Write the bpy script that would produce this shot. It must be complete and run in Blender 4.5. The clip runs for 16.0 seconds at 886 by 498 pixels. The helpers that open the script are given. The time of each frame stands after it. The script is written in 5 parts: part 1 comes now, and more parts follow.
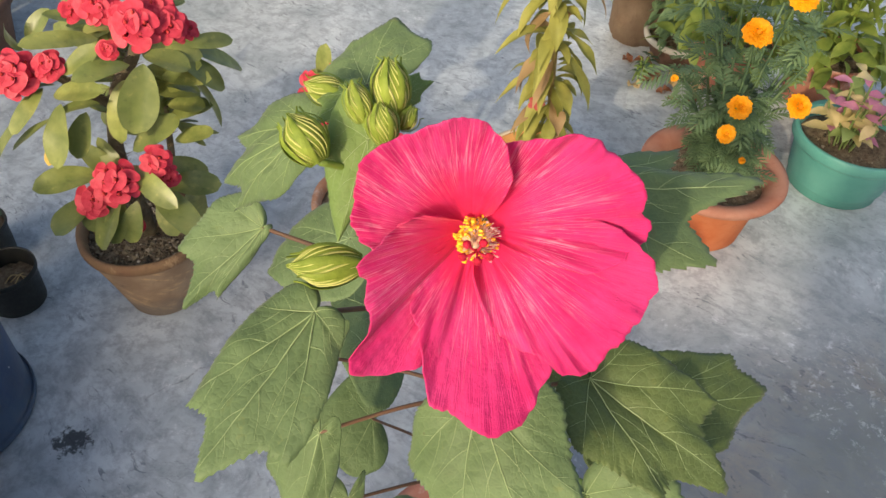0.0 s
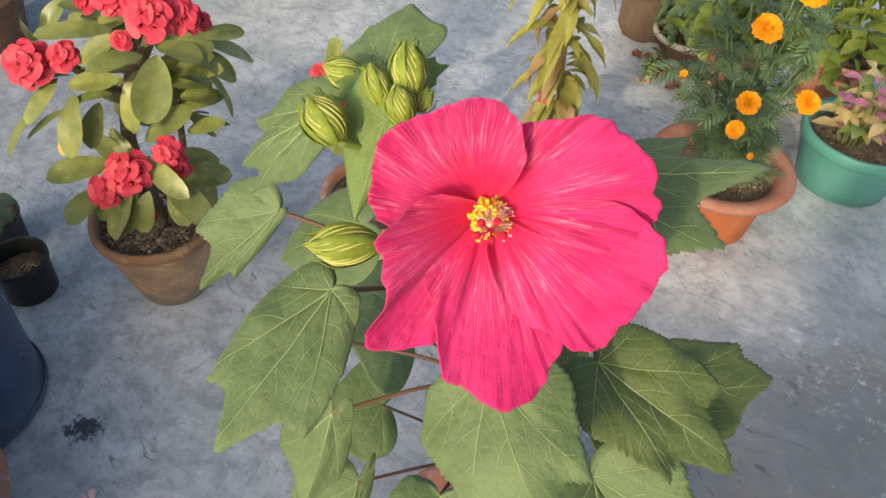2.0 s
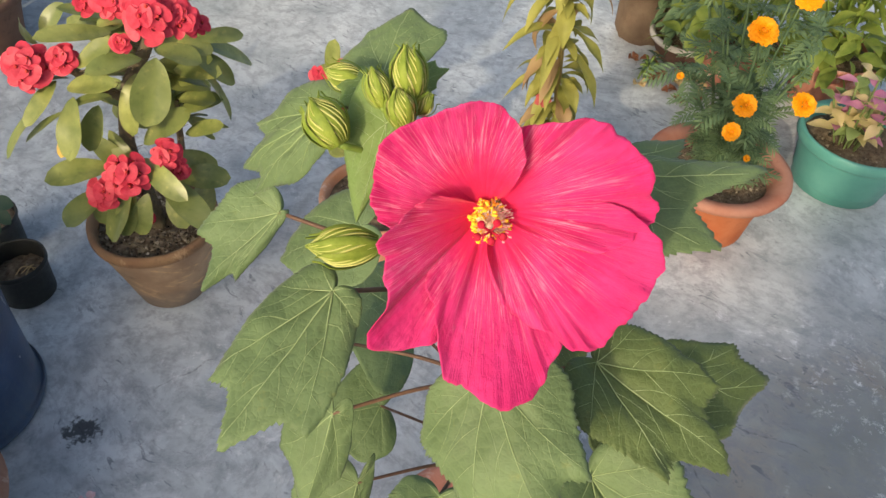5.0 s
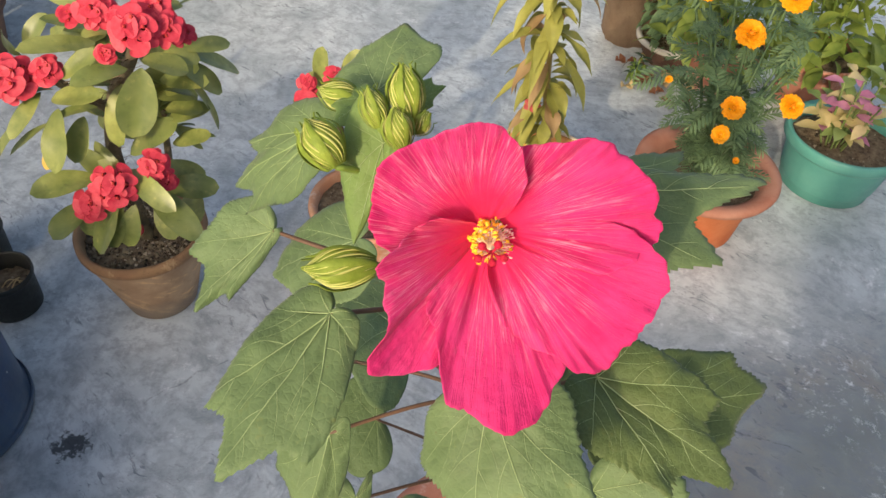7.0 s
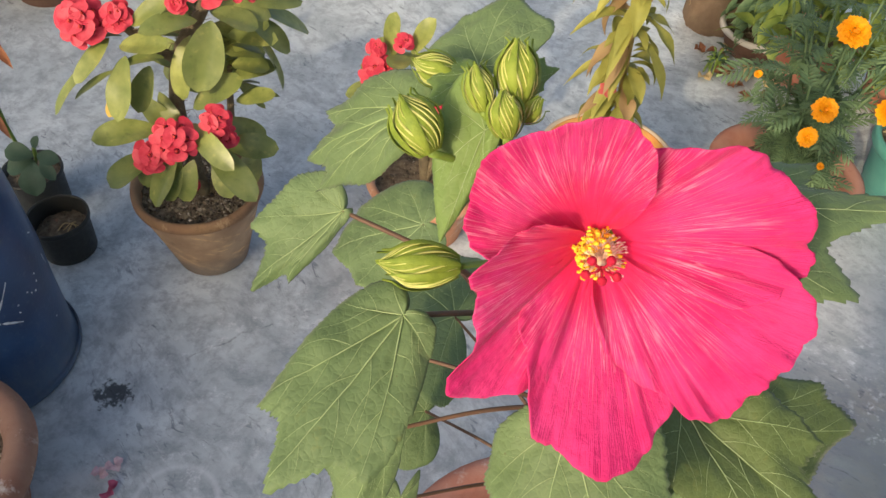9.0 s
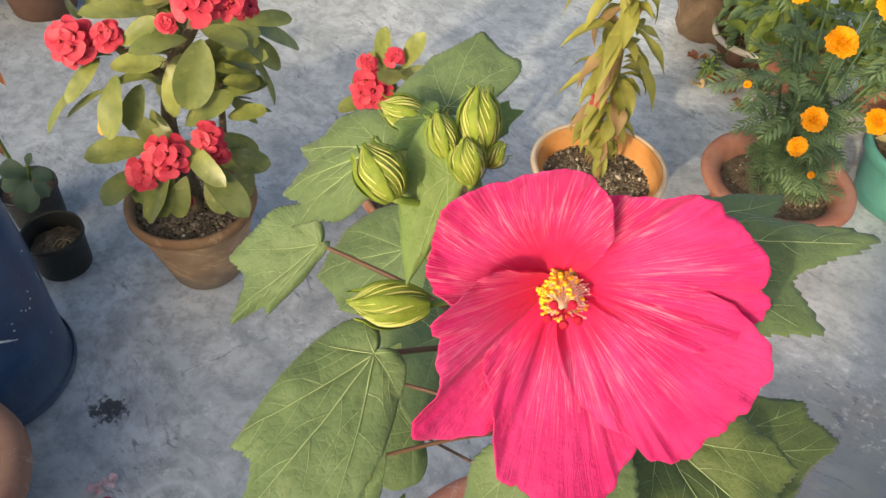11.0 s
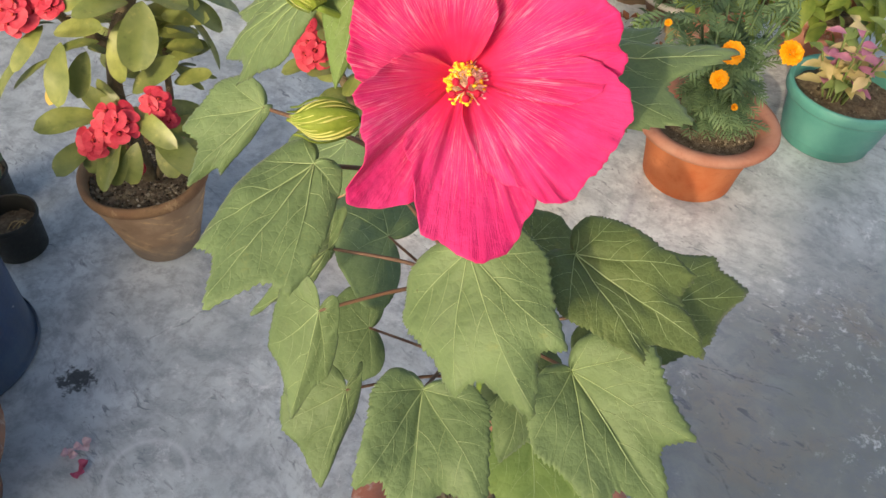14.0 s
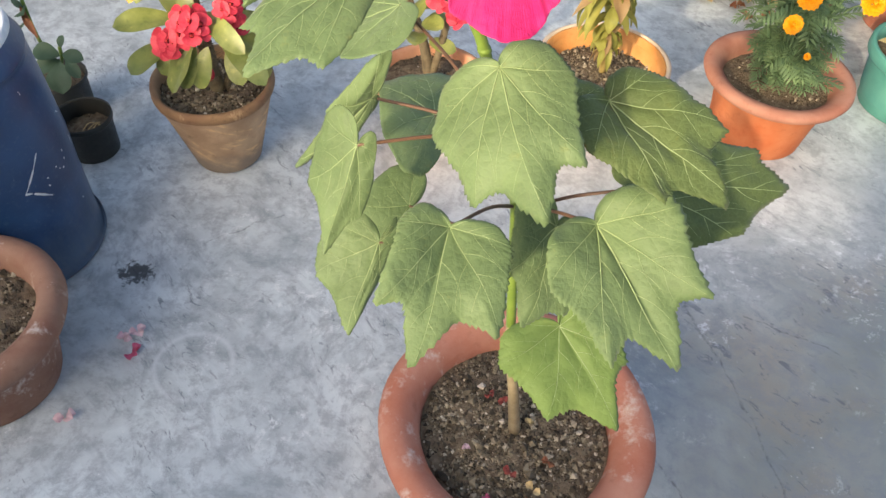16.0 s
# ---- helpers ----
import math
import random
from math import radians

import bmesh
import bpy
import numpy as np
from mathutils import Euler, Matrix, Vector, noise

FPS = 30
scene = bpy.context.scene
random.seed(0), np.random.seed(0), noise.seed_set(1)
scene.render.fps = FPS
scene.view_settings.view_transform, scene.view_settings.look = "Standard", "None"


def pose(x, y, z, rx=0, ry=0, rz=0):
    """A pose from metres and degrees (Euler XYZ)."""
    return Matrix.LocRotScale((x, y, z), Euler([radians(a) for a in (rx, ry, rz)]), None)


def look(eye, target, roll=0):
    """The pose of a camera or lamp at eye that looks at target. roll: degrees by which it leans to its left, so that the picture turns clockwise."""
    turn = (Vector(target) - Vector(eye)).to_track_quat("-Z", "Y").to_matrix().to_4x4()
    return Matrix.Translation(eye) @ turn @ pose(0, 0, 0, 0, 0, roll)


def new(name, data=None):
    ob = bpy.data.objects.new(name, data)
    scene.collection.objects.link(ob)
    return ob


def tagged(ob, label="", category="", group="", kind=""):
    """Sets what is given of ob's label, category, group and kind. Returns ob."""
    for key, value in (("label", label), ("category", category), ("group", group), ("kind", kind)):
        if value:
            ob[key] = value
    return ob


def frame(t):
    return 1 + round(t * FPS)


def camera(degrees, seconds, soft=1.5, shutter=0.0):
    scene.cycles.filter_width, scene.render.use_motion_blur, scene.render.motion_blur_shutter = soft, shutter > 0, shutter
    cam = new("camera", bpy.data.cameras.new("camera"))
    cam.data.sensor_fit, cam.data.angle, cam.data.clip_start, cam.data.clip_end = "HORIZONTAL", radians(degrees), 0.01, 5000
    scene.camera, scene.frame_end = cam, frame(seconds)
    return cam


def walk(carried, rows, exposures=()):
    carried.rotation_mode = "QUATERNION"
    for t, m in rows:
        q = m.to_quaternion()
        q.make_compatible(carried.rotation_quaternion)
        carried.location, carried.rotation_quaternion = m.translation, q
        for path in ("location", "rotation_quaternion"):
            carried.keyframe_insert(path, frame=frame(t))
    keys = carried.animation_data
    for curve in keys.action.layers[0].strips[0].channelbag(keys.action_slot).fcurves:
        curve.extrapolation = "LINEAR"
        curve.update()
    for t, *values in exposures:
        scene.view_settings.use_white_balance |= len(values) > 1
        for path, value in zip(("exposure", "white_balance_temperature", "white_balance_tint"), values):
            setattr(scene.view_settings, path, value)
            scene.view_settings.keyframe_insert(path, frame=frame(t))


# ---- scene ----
cam = camera(62.0, 16.0)
PATH = [
    (0, (0.142, 0.17, 1.115), (0.038, 1.56, -0.319), 3.7),
    (0.5, (0.139, 0.165, 1.116), (0.032, 1.556, -0.317), 3.8),
    (1, (0.141, 0.162, 1.116), (0.03, 1.553, -0.317), 3.6),
    (1.5, (0.138, 0.16, 1.115), (0.015, 1.545, -0.323), 3.6),
    (2, (0.14, 0.159, 1.115), (0.02, 1.541, -0.325), 3.7),
    (2.5, (0.137, 0.157, 1.116), (0.015, 1.54, -0.324), 3.5),
    (3, (0.138, 0.157, 1.116), (0.023, 1.542, -0.322), 3.7),
    (3.5, (0.138, 0.156, 1.117), (0.019, 1.543, -0.318), 3.6),
    (4, (0.139, 0.155, 1.118), (0.021, 1.542, -0.318), 3.7),
    (6.5, (0.137, 0.162, 1.117), (0.041, 1.553, -0.318), 4.1),
    (7, (0.133, 0.165, 1.119), (0.05, 1.56, -0.312), 3.9),
    (7.5, (0.129, 0.166, 1.118), (0.033, 1.545, -0.327), 4.3),
    (8, (0.121, 0.179, 1.113), (-0.025, 1.543, -0.341), 4.8),
    (8.5, (0.117, 0.191, 1.101), (-0.049, 1.528, -0.377), 5.9),
    (8.7, (0.11, 0.194, 1.096), (-0.077, 1.519, -0.39), 5.8),
    (11, (0.12, 0.208, 1.11), (-0.075, 1.54, -0.368), 4.9),
    (11.5, (0.128, 0.199, 1.111), (-0.06, 1.529, -0.37), 4.8),
    (12, (0.134, 0.189, 1.111), (-0.056, 1.517, -0.372), 4.2),
    (12.5, (0.146, 0.188, 1.102), (-0.008, 1.524, -0.378), 3.9),
    (13, (0.152, 0.161, 1.114), (0.034, 1.52, -0.349), 3.5),
    (13.5, (0.154, 0.134, 1.105), (0.062, 1.487, -0.365), 3.2),
    (14, (0.153, 0.114, 1.09), (0.062, 1.461, -0.385), 4.0),
    (14.5, (0.167, 0.087, 1.076), (0.013, 1.411, -0.416), 4.3),
    (15, (0.18, 0.061, 1.074), (-0.012, 1.366, -0.429), 4.0),
    (15.5, (0.178, 0.057, 1.06), (-0.029, 1.343, -0.457), 3.4),
    (16, (0.186, 0.042, 1.045), (-0.051, 1.314, -0.48), 3.8),
]
walk(cam, [(t, look(eye, target, roll)) for t, eye, target, roll in PATH], [(0, -0.93, 6700, 10), (8.5, -0.90, 6750, 10), (11.0, -0.85, 7000, 10), (14.0, -0.84, 6900, 10), (15.0, -0.74, 6950, 10), (15.5, -0.69, 6900, 10), (16, -0.36, 6750, 10)])

# ---- world and sun ----
SUN_FROM = Vector((-0.312, -0.88, 0.37)).normalized()
world = bpy.data.worlds.new("sky")
scene.world = world
world.use_nodes = True
wn = world.node_tree
sky = wn.nodes.new("ShaderNodeTexSky")
sky.sky_type, sky.sun_disc = "NISHITA", False
sky.sun_elevation = math.asin(SUN_FROM.z)
sky.sun_rotation = math.atan2(SUN_FROM.x, SUN_FROM.y)
sky.air_density, sky.dust_density, sky.ozone_density = 0.9, 5.5, 0.9
wn.links.new(sky.outputs[0], wn.nodes["Background"].inputs[0])
wn.nodes["Background"].inputs[1].default_value = 0.49
sun = new("sun", bpy.data.lights.new("sun", "SUN"))
sun.data.energy, sun.data.angle, sun.data.color = 4.8, radians(1.2), (1.0, 0.85, 0.64)
sun.matrix_world = look(SUN_FROM * 20, (0, 0, 0))


# ---- materials ----
def rgb(h):
    """Linear colour from an sRGB hex string."""
    c = [int(h[i:i + 2], 16) / 255 for i in (0, 2, 4)]
    return tuple(v / 12.92 if v < 0.04045 else ((v + 0.055) / 1.055) ** 2.4 for v in c) + (1,)


class Nodes:
    """A small builder of node materials."""

    def __init__(self, name):
        self.m = bpy.data.materials.new(name)
        self.m.use_nodes = True
        self.t = self.m.node_tree
        self.b = self.t.nodes["Principled BSDF"]
        self.out = self.t.nodes["Material Output"]
        self.pos = self.add("ShaderNodeNewGeometry").outputs["Position"]
        self.obj = self.add("ShaderNodeTexCoord").outputs["Object"]
        self.rand = self.add("ShaderNodeObjectInfo").outputs["Random"]

    def add(self, kind, **values):
        n = self.t.nodes.new(kind)
        for k, v in values.items():
            n.inputs[k.replace("_", " ")].default_value = v
        return n

    def link(self, a, b):
        self.t.links.new(a, b)

    def noise(self, where, scale, detail=3.0, rough=0.55, distort=0.0):
        n = self.add("ShaderNodeTexNoise", Scale=scale, Detail=detail, Roughness=rough, Distortion=distort)
        self.link(where, n.inputs["Vector"])
        return n.outputs["Fac"]

    def voronoi(self, where, scale, feature="DISTANCE_TO_EDGE"):
        n = self.add("ShaderNodeTexVoronoi", Scale=scale)
        n.feature = feature
        self.link(where, n.inputs["Vector"])
        return n.outputs["Distance"]

    def ramp(self, fac, stops):
        n = self.add("ShaderNodeValToRGB")
        r = n.color_ramp
        while len(r.elements) < len(stops):
            r.elements.new(0.5)
        for e, (p, c) in zip(r.elements, stops):
            e.position = p
            e.color = c if len(c) == 4 else (*c, 1)
        self.link(fac, n.inputs[0])
        return n.outputs[0]

    def mix(self, fac, a, b, blend="MIX"):
        n = self.add("ShaderNodeMix")
        n.data_type, n.blend_type = "RGBA", blend
        for sock, v in ((n.inputs[0], fac), (n.inputs[6], a), (n.inputs[7], b)):
            if isinstance(v, (int, float, tuple)):
                sock.default_value = v
            else:
                self.link(v, sock)
        return n.outputs[2]

    def math(self, op, a, b=0.0, c=0.0):
        n = self.add("ShaderNodeMath")
        n.operation = op
        for sock, v in zip(n.inputs, (a, b, c)):
            if isinstance(v, (int, float)):
                sock.default_value = v
            else:
                self.link(v, sock)
        return n.outputs[0]

    def span(self, v, a, b, c=0.0, d=1.0):
        n = self.add("ShaderNodeMapRange")
        n.inputs[1].default_value, n.inputs[2].default_value = a, b
        n.inputs[3].default_value, n.inputs[4].default_value = c, d
        self.link(v, n.inputs[0])
        return n.outputs[0]

    def bump(self, height, strength, distance):
        n = self.add("ShaderNodeBump", Strength=strength, Distance=distance)
        self.link(height, n.inputs["Height"])
        self.link(n.outputs[0], self.b.inputs["Normal"])
        return n.outputs[0]

    def uv(self):
        return self.add("ShaderNodeUVMap").outputs[0]

    def done(self, colour=None, rough=None, spec=None):
        for key, v in (("Base Color", colour), ("Roughness", rough), ("Specular IOR Level", spec)):
            if v is None:
                continue
            if isinstance(v, (int, float, tuple)):
                self.b.inputs[key].default_value = v
            else:
                self.link(v, self.b.inputs[key])
        return self.m

    def translucent(self, colour, amount, normal=None):
        """Lets light through a thin sheet."""
        tr = self.add("ShaderNodeBsdfTranslucent")
        if isinstance(colour, tuple):
            tr.inputs[0].default_value = colour
        else:
            self.link(colour, tr.inputs[0])
        mx = self.add("ShaderNodeMixShader")
        mx.inputs[0].default_value = amount
        self.link(self.b.outputs[0], mx.inputs[1])
        self.link(tr.outputs[0], mx.inputs[2])
        self.link(mx.outputs[0], self.out.inputs[0])


def scaled(n, v, s):
    m = n.add("ShaderNodeVectorMath")
    m.operation = "MULTIPLY"
    m.inputs[1].default_value = s
    n.link(v, m.inputs[0])
    return m.outputs[0]


def leaf_mat(name, dark, light, rough=0.5, glow=0.25, fine=320.0, relief=0.22, back=None):
    n = Nodes(name)
    big = n.noise(n.obj, 22.0, 3)
    small = n.noise(n.obj, 160.0, 3)
    c = n.mix(n.span(big, 0.3, 0.7), rgb(dark), rgb(light))
    c = n.mix(n.span(small, 0.35, 0.75, 0.0, 0.30), c, rgb(light))
    c = n.mix(n.span(n.rand, 0, 1, 0.0, 0.35), c, n.mix(0.5, c, rgb(dark)))
    cells = n.voronoi(n.obj, fine)
    n.bump(n.math("ADD", n.span(cells, 0, 0.12), n.math("MULTIPLY", small, 0.6)), relief * 0.6, 0.0005)
    n.done(c, n.span(small, 0.2, 0.8, rough - 0.08, rough + 0.1), 0.25)
    n.translucent(n.mix(0.5, c, rgb(light)), glow)
    return n.m


def hairy_leaf(name, dark, light, glow):
    """A soft, slightly hairy leaf: quilted between a net of fine veins, with faint spots and a dull bloom."""
    n = Nodes(name)
    big = n.noise(n.obj, 16.0, 4, 0.6)
    small = n.noise(n.obj, 130.0, 4, 0.6)
    c = n.mix(n.span(big, 0.32, 0.68), rgb(dark), rgb(light))
    c = n.mix(n.span(small, 0.40, 0.75, 0.0, 0.35), c, rgb(light))
    c = n.mix(n.span(n.rand, 0, 1, 0.0, 0.4), c, n.mix(0.6, c, rgb(dark)))
    net = n.voronoi(n.obj, 120.0)
    fine = n.voronoi(n.obj, 300.0)
    c = n.mix(n.span(net, 0.0, 0.06, 0.11, 0.0), c, rgb("8a9f68"))
    c = n.mix(n.span(fine, 0.0, 0.10, 0.10, 0.0), c, rgb("8a9f68"))
    # yellowing freckles and a few dead specks
    c = n.mix(n.span(n.noise(n.obj, 70.0, 5, 0.7), 0.62, 0.74, 0, 0.35), c, rgb("8f8f4c"))
    c = n.mix(n.span(n.noise(n.obj, 210.0, 3, 0.6), 0.735, 0.77, 0, 0.6), c, rgb("5d5436"))
    h = n.math("ADD", n.math("MULTIPLY", n.span(net, 0, 0.30), 1.0), n.math("ADD", n.math("MULTIPLY", n.span(fine, 0, 0.2), 0.35), n.math("MULTIPLY", small, 0.5)))
    n.bump(h, 0.30, 0.0009)
    n.done(c, n.span(small, 0.2, 0.8, 0.50, 0.68), 0.32)
    n.b.inputs["Sheen Weight"].default_value = 0.12
    n.b.inputs["Sheen Roughness"].default_value = 0.4
    n.translucent(n.mix(0.5, c, rgb(light)), glow)
    return n.m


def spotted_leaf():
    """Leathery olive leaf with darker blotches and a yellower edge tone."""
    n = Nodes("spurge_leaf")
    big = n.noise(n.pos, 30.0, 3)
    c = n.mix(n.span(big, 0.3, 0.7), rgb("6b763a"), rgb("a1a65e"))
    c = n.mix(n.span(n.rand, 0, 1, 0.0, 0.5), c, rgb("60703e"))
    c = n.mix(n.span(n.noise(n.pos, 85.0, 4, 0.6), 0.58, 0.70, 0, 0.35), c, rgb("46552c"))
    c = n.mix(n.span(n.noise(n.pos, 60.0, 4, 0.6), 0.62, 0.74, 0, 0.5), c, rgb("b3ad62"))
    small = n.noise(n.pos, 260.0, 3)
    n.bump(small, 0.15, 0.0006)
    n.done(c, n.span(small, 0.2, 0.8, 0.28, 0.44), 0.5)
    n.translucent(c, 0.08)
    return n.m


def plain_mat(name, a, b, scale=40.0, rough=0.6, bump=0.3, depth=0.001, spec=0.4, glow=0.0, where="obj"):
    n = Nodes(name)
    w = n.pos if where == "pos" else n.obj
    f = n.noise(w, scale, 4)
    g = n.noise(w, scale * 7, 3)
    c = n.mix(n.span(f, 0.3, 0.7), rgb(a), rgb(b))
    c = n.mix(n.span(g, 0.4, 0.8, 0, 0.35), c, rgb(b))
    n.bump(n.math("ADD", f, g), bump, depth)
    n.done(c, n.span(g, 0.2, 0.8, rough - 0.1, rough + 0.1), spec)
    if glow:
        n.translucent(c, glow)
    return n.m


def clay_mat(name, base, pale, dark, stain="d9cfc4", lime=0.0, spec=0.25):
    """Burnt clay with blotches, streaks and lime bloom."""
    n = Nodes(name)
    blot = n.noise(n.pos, 14.0, 5, 0.6)
    grain = n.noise(n.pos, 420.0, 2)
    c = n.mix(n.span(blot, 0.35, 0.68), rgb(base), rgb(pale))
    c = n.mix(n.span(n.noise(n.pos, 38.0, 5, 0.65), 0.58, 0.75, 0, 0.6), c, rgb(dark))
    c = n.mix(n.span(grain, 0.5, 0.9, 0, 0.3), c, rgb(pale))
    if lime:
        l = n.noise(scaled(n, n.pos, (1.0, 1.0, 0.5)), 30.0, 6, 0.7)
        c = n.mix(n.span(l, 0.62 - 0.1 * lime, 0.72, 0, 0.85), c, rgb(stain))
    n.bump(n.math("ADD", grain, n.math("MULTIPLY", blot, 2.0)), 0.35, 0.0012)
    return n.done(c, n.span(grain, 0.2, 0.8, 0.62, 0.85), spec)


def grain_mat():
    """Earth crumbs, each of its own shade from near black through brown to pale grit."""
    n = Nodes("grain")
    own = n.add("ShaderNodeNewGeometry").outputs["Random Per Island"]
    c = n.ramp(own, [(0.0, rgb("2f2a23")), (0.35, rgb("62584a")), (0.75, rgb("8c806a")), (0.96, rgb("b4a892")), (1.0, rgb("e4dac6"))])
    c = n.mix(n.span(n.noise(n.pos, 300.0, 3), 0.4, 0.7, 0, 0.35), c, rgb("595244"))
    return n.done(c, 0.92, 0.15)


def streaked_clay():
    """Weathered brown clay with slanting pale streaks and a greyer foot that has its shade in the colour."""
    n = Nodes("old_clay")
    blot = n.noise(n.pos, 16.0, 5, 0.6)
    c = n.mix(n.span(blot, 0.35, 0.68), rgb("a68a6e"), rgb("c6aa8a"))
    turn = n.add("ShaderNodeVectorRotate")
    turn.rotation_type = "AXIS_ANGLE"
    turn.inputs["Axis"].default_value = (0, 1, 0)
    turn.inputs["Angle"].default_value = radians(-38)
    n.link(n.pos, turn.inputs["Vector"])
    s = n.noise(scaled(n, turn.outputs[0], (14.0, 20.0, 75.0)), 1.0, 4, 0.6, 0.4)
    c = n.mix(n.math("MULTIPLY", n.span(s, 0.55, 0.62, 0, 0.85), n.span(blot, 0.40, 0.55)), c, rgb("dcb88a"))
    c = n.mix(n.span(n.noise(n.pos, 40.0, 5, 0.7), 0.58, 0.72, 0, 0.45), c, rgb("5e4937"))
    sep = n.add("ShaderNodeSeparateXYZ")
    n.link(n.pos, sep.inputs[0])
    # grey low band: shade on the pot's foot, mixed into the colour
    foot = n.span(n.math("ADD", sep.outputs[2], n.math("MULTIPLY", blot, 0.10)), 0.105, 0.075, 0.0, 0.7)
    c = n.mix(foot, c, rgb("8d8378"))
    grain = n.noise(n.pos, 420.0, 2)
    n.bump(n.math("ADD", grain, n.math("MULTIPLY", s, 2.0)), 0.4, 0.0015)
    return n.done(c, 0.8, 0.2)


def ground_mat():
    """Trowelled grey cement: clouds, trowel sweeps, pale flaking skin, dark rubbed strokes, cracks, a damp stain and a ring mark."""
    n = Nodes("trowelled_cement")
    warp = n.add("ShaderNodeTexNoise", Scale=3.0, Detail=4.0)
    n.link(n.pos, warp.inputs["Vector"])
    add = n.add("ShaderNodeVectorMath")
    n.link(n.pos, add.inputs[0])
    n.link(scaled(n, warp.outputs["Color"], (0.12, 0.12, 0.0)), add.inputs[1])
    p = add.outputs[0]
    sep = n.add("ShaderNodeSeparateXYZ")
    n.link(n.pos, sep.inputs[0])
    cloud = n.noise(p, 2.4, 5, 0.6)
    mid = n.noise(p, 9.0, 6, 0.65, 0.4)
    fine = n.noise(p, 60.0, 6, 0.7)
    c = n.mix(n.span(cloud, 0.34, 0.66), rgb("bac3c6"), rgb("e4eaea"))
    c = n.mix(n.span(mid, 0.42, 0.64, 0.0, 0.55), c, rgb("98a2a6"))
    # the greener, dirtier stretch away from the barrel; part of its darkness is painted-in shade
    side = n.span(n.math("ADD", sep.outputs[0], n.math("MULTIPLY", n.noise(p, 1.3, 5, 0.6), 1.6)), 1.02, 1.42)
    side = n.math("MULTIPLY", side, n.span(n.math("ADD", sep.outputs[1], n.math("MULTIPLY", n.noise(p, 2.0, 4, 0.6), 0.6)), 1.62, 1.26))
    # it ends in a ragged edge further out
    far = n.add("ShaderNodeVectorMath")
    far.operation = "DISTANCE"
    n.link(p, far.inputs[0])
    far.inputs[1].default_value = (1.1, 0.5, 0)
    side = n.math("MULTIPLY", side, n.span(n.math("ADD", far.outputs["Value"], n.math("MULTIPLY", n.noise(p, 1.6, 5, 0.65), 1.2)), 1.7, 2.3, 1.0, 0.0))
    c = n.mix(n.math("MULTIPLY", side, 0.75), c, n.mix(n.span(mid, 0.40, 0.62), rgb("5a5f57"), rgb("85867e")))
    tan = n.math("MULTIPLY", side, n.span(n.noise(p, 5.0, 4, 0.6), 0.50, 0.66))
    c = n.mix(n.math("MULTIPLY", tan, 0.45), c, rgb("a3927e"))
    # trowel sweeps: long faint strokes
    turn = n.add("ShaderNodeVectorRotate")
    turn.rotation_type = "Z_AXIS"
    turn.inputs["Angle"].default_value = radians(34)
    n.link(p, turn.inputs["Vector"])
    sweep = n.noise(scaled(n, turn.outputs[0], (6.0, 34.0, 1.0)), 1.0, 5, 0.62, 0.9)
    c = n.mix(n.span(sweep, 0.52, 0.70, 0.0, 0.40), c, rgb("868e96"))
    # dark rubbed strokes in clusters
    where = n.span(n.noise(p, 5.0, 4, 0.6), 0.46, 0.58)
    dark = n.math("MULTIPLY", n.span(n.noise(scaled(n, turn.outputs[0], (26.0, 70.0, 1.0)), 1.0, 5, 0.7, 0.8), 0.575, 0.635), where)
    c = n.mix(n.math("MULTIPLY", dark, 0.70), c, rgb("565f6a"))
    # pale flaking skin in clusters
    def around(x, y):
        d = n.add("ShaderNodeVectorMath")
        d.operation = "DISTANCE"
        n.link(n.pos, d.inputs[0])
        d.inputs[1].default_value = (x, y, 0)
        return d.outputs["Value"]

    spots = n.span(n.noise(n.pos, 4.2, 4, 0.65), 0.50, 0.64)
    for x, y, r in ((0.54, 1.00, 0.10), (0.52, 0.86, 0.06), (0.83, 1.05, 0.12), (-0.16, 0.74, 0.16), (-0.20, 0.95, 0.12), (-0.02, 0.60, 0.10), (-0.12, 0.50, 0.09)):
        spots = n.math("MAXIMUM", spots, n.span(around(x, y), r * 0.3, r, 1.0, 0.0))
    flake = n.math("MULTIPLY", n.span(n.noise(p, 36.0, 9, 0.78, 0.1), 0.54, 0.60), spots)
    c = n.mix(n.math("MULTIPLY", flake, 0.85), c, rgb("e6e9ea"))
    chips = n.math("MULTIPLY", n.span(n.noise(n.pos, 75.0, 3, 0.6), 0.70, 0.735), n.span(cloud, 0.40, 0.55))
    c = n.mix(n.math("MULTIPLY", chips, 0.7), c, rgb("f0efec"))
    # fine mottling and small dark pits
    c = n.mix(n.span(n.noise(p, 26.0, 8, 0.78), 0.46, 0.60, 0.0, 0.55), c, rgb("848b92"))
    pits = n.math("MULTIPLY", n.span(n.noise(n.pos, 95.0, 4, 0.65), 0.68, 0.73), n.span(mid, 0.45, 0.6))
    c = n.mix(n.math("MULTIPLY", pits, 0.75), c, rgb("41464c"))
    # hairline cracks that wander along the cement
    jag = n.noise(n.pos, 70.0, 4, 0.7)
    wob = n.add("ShaderNodeTexNoise", Scale=9.0, Detail=6.0)
    n.link(n.pos, wob.inputs["Vector"])
    shaken = n.add("ShaderNodeVectorMath")
    n.link(n.pos, shaken.inputs[0])
    n.link(scaled(n, wob.outputs["Color"], (0.07, 0.07, 0.0)), shaken.inputs[1])

    def vec(op, a, b):
        m = n.add("ShaderNodeVectorMath")
        m.operation = op
        for sock, v in zip(m.inputs, (a, b)):
            if isinstance(v, tuple):
                sock.default_value = v
            else:
                n.link(v, sock)
        return m

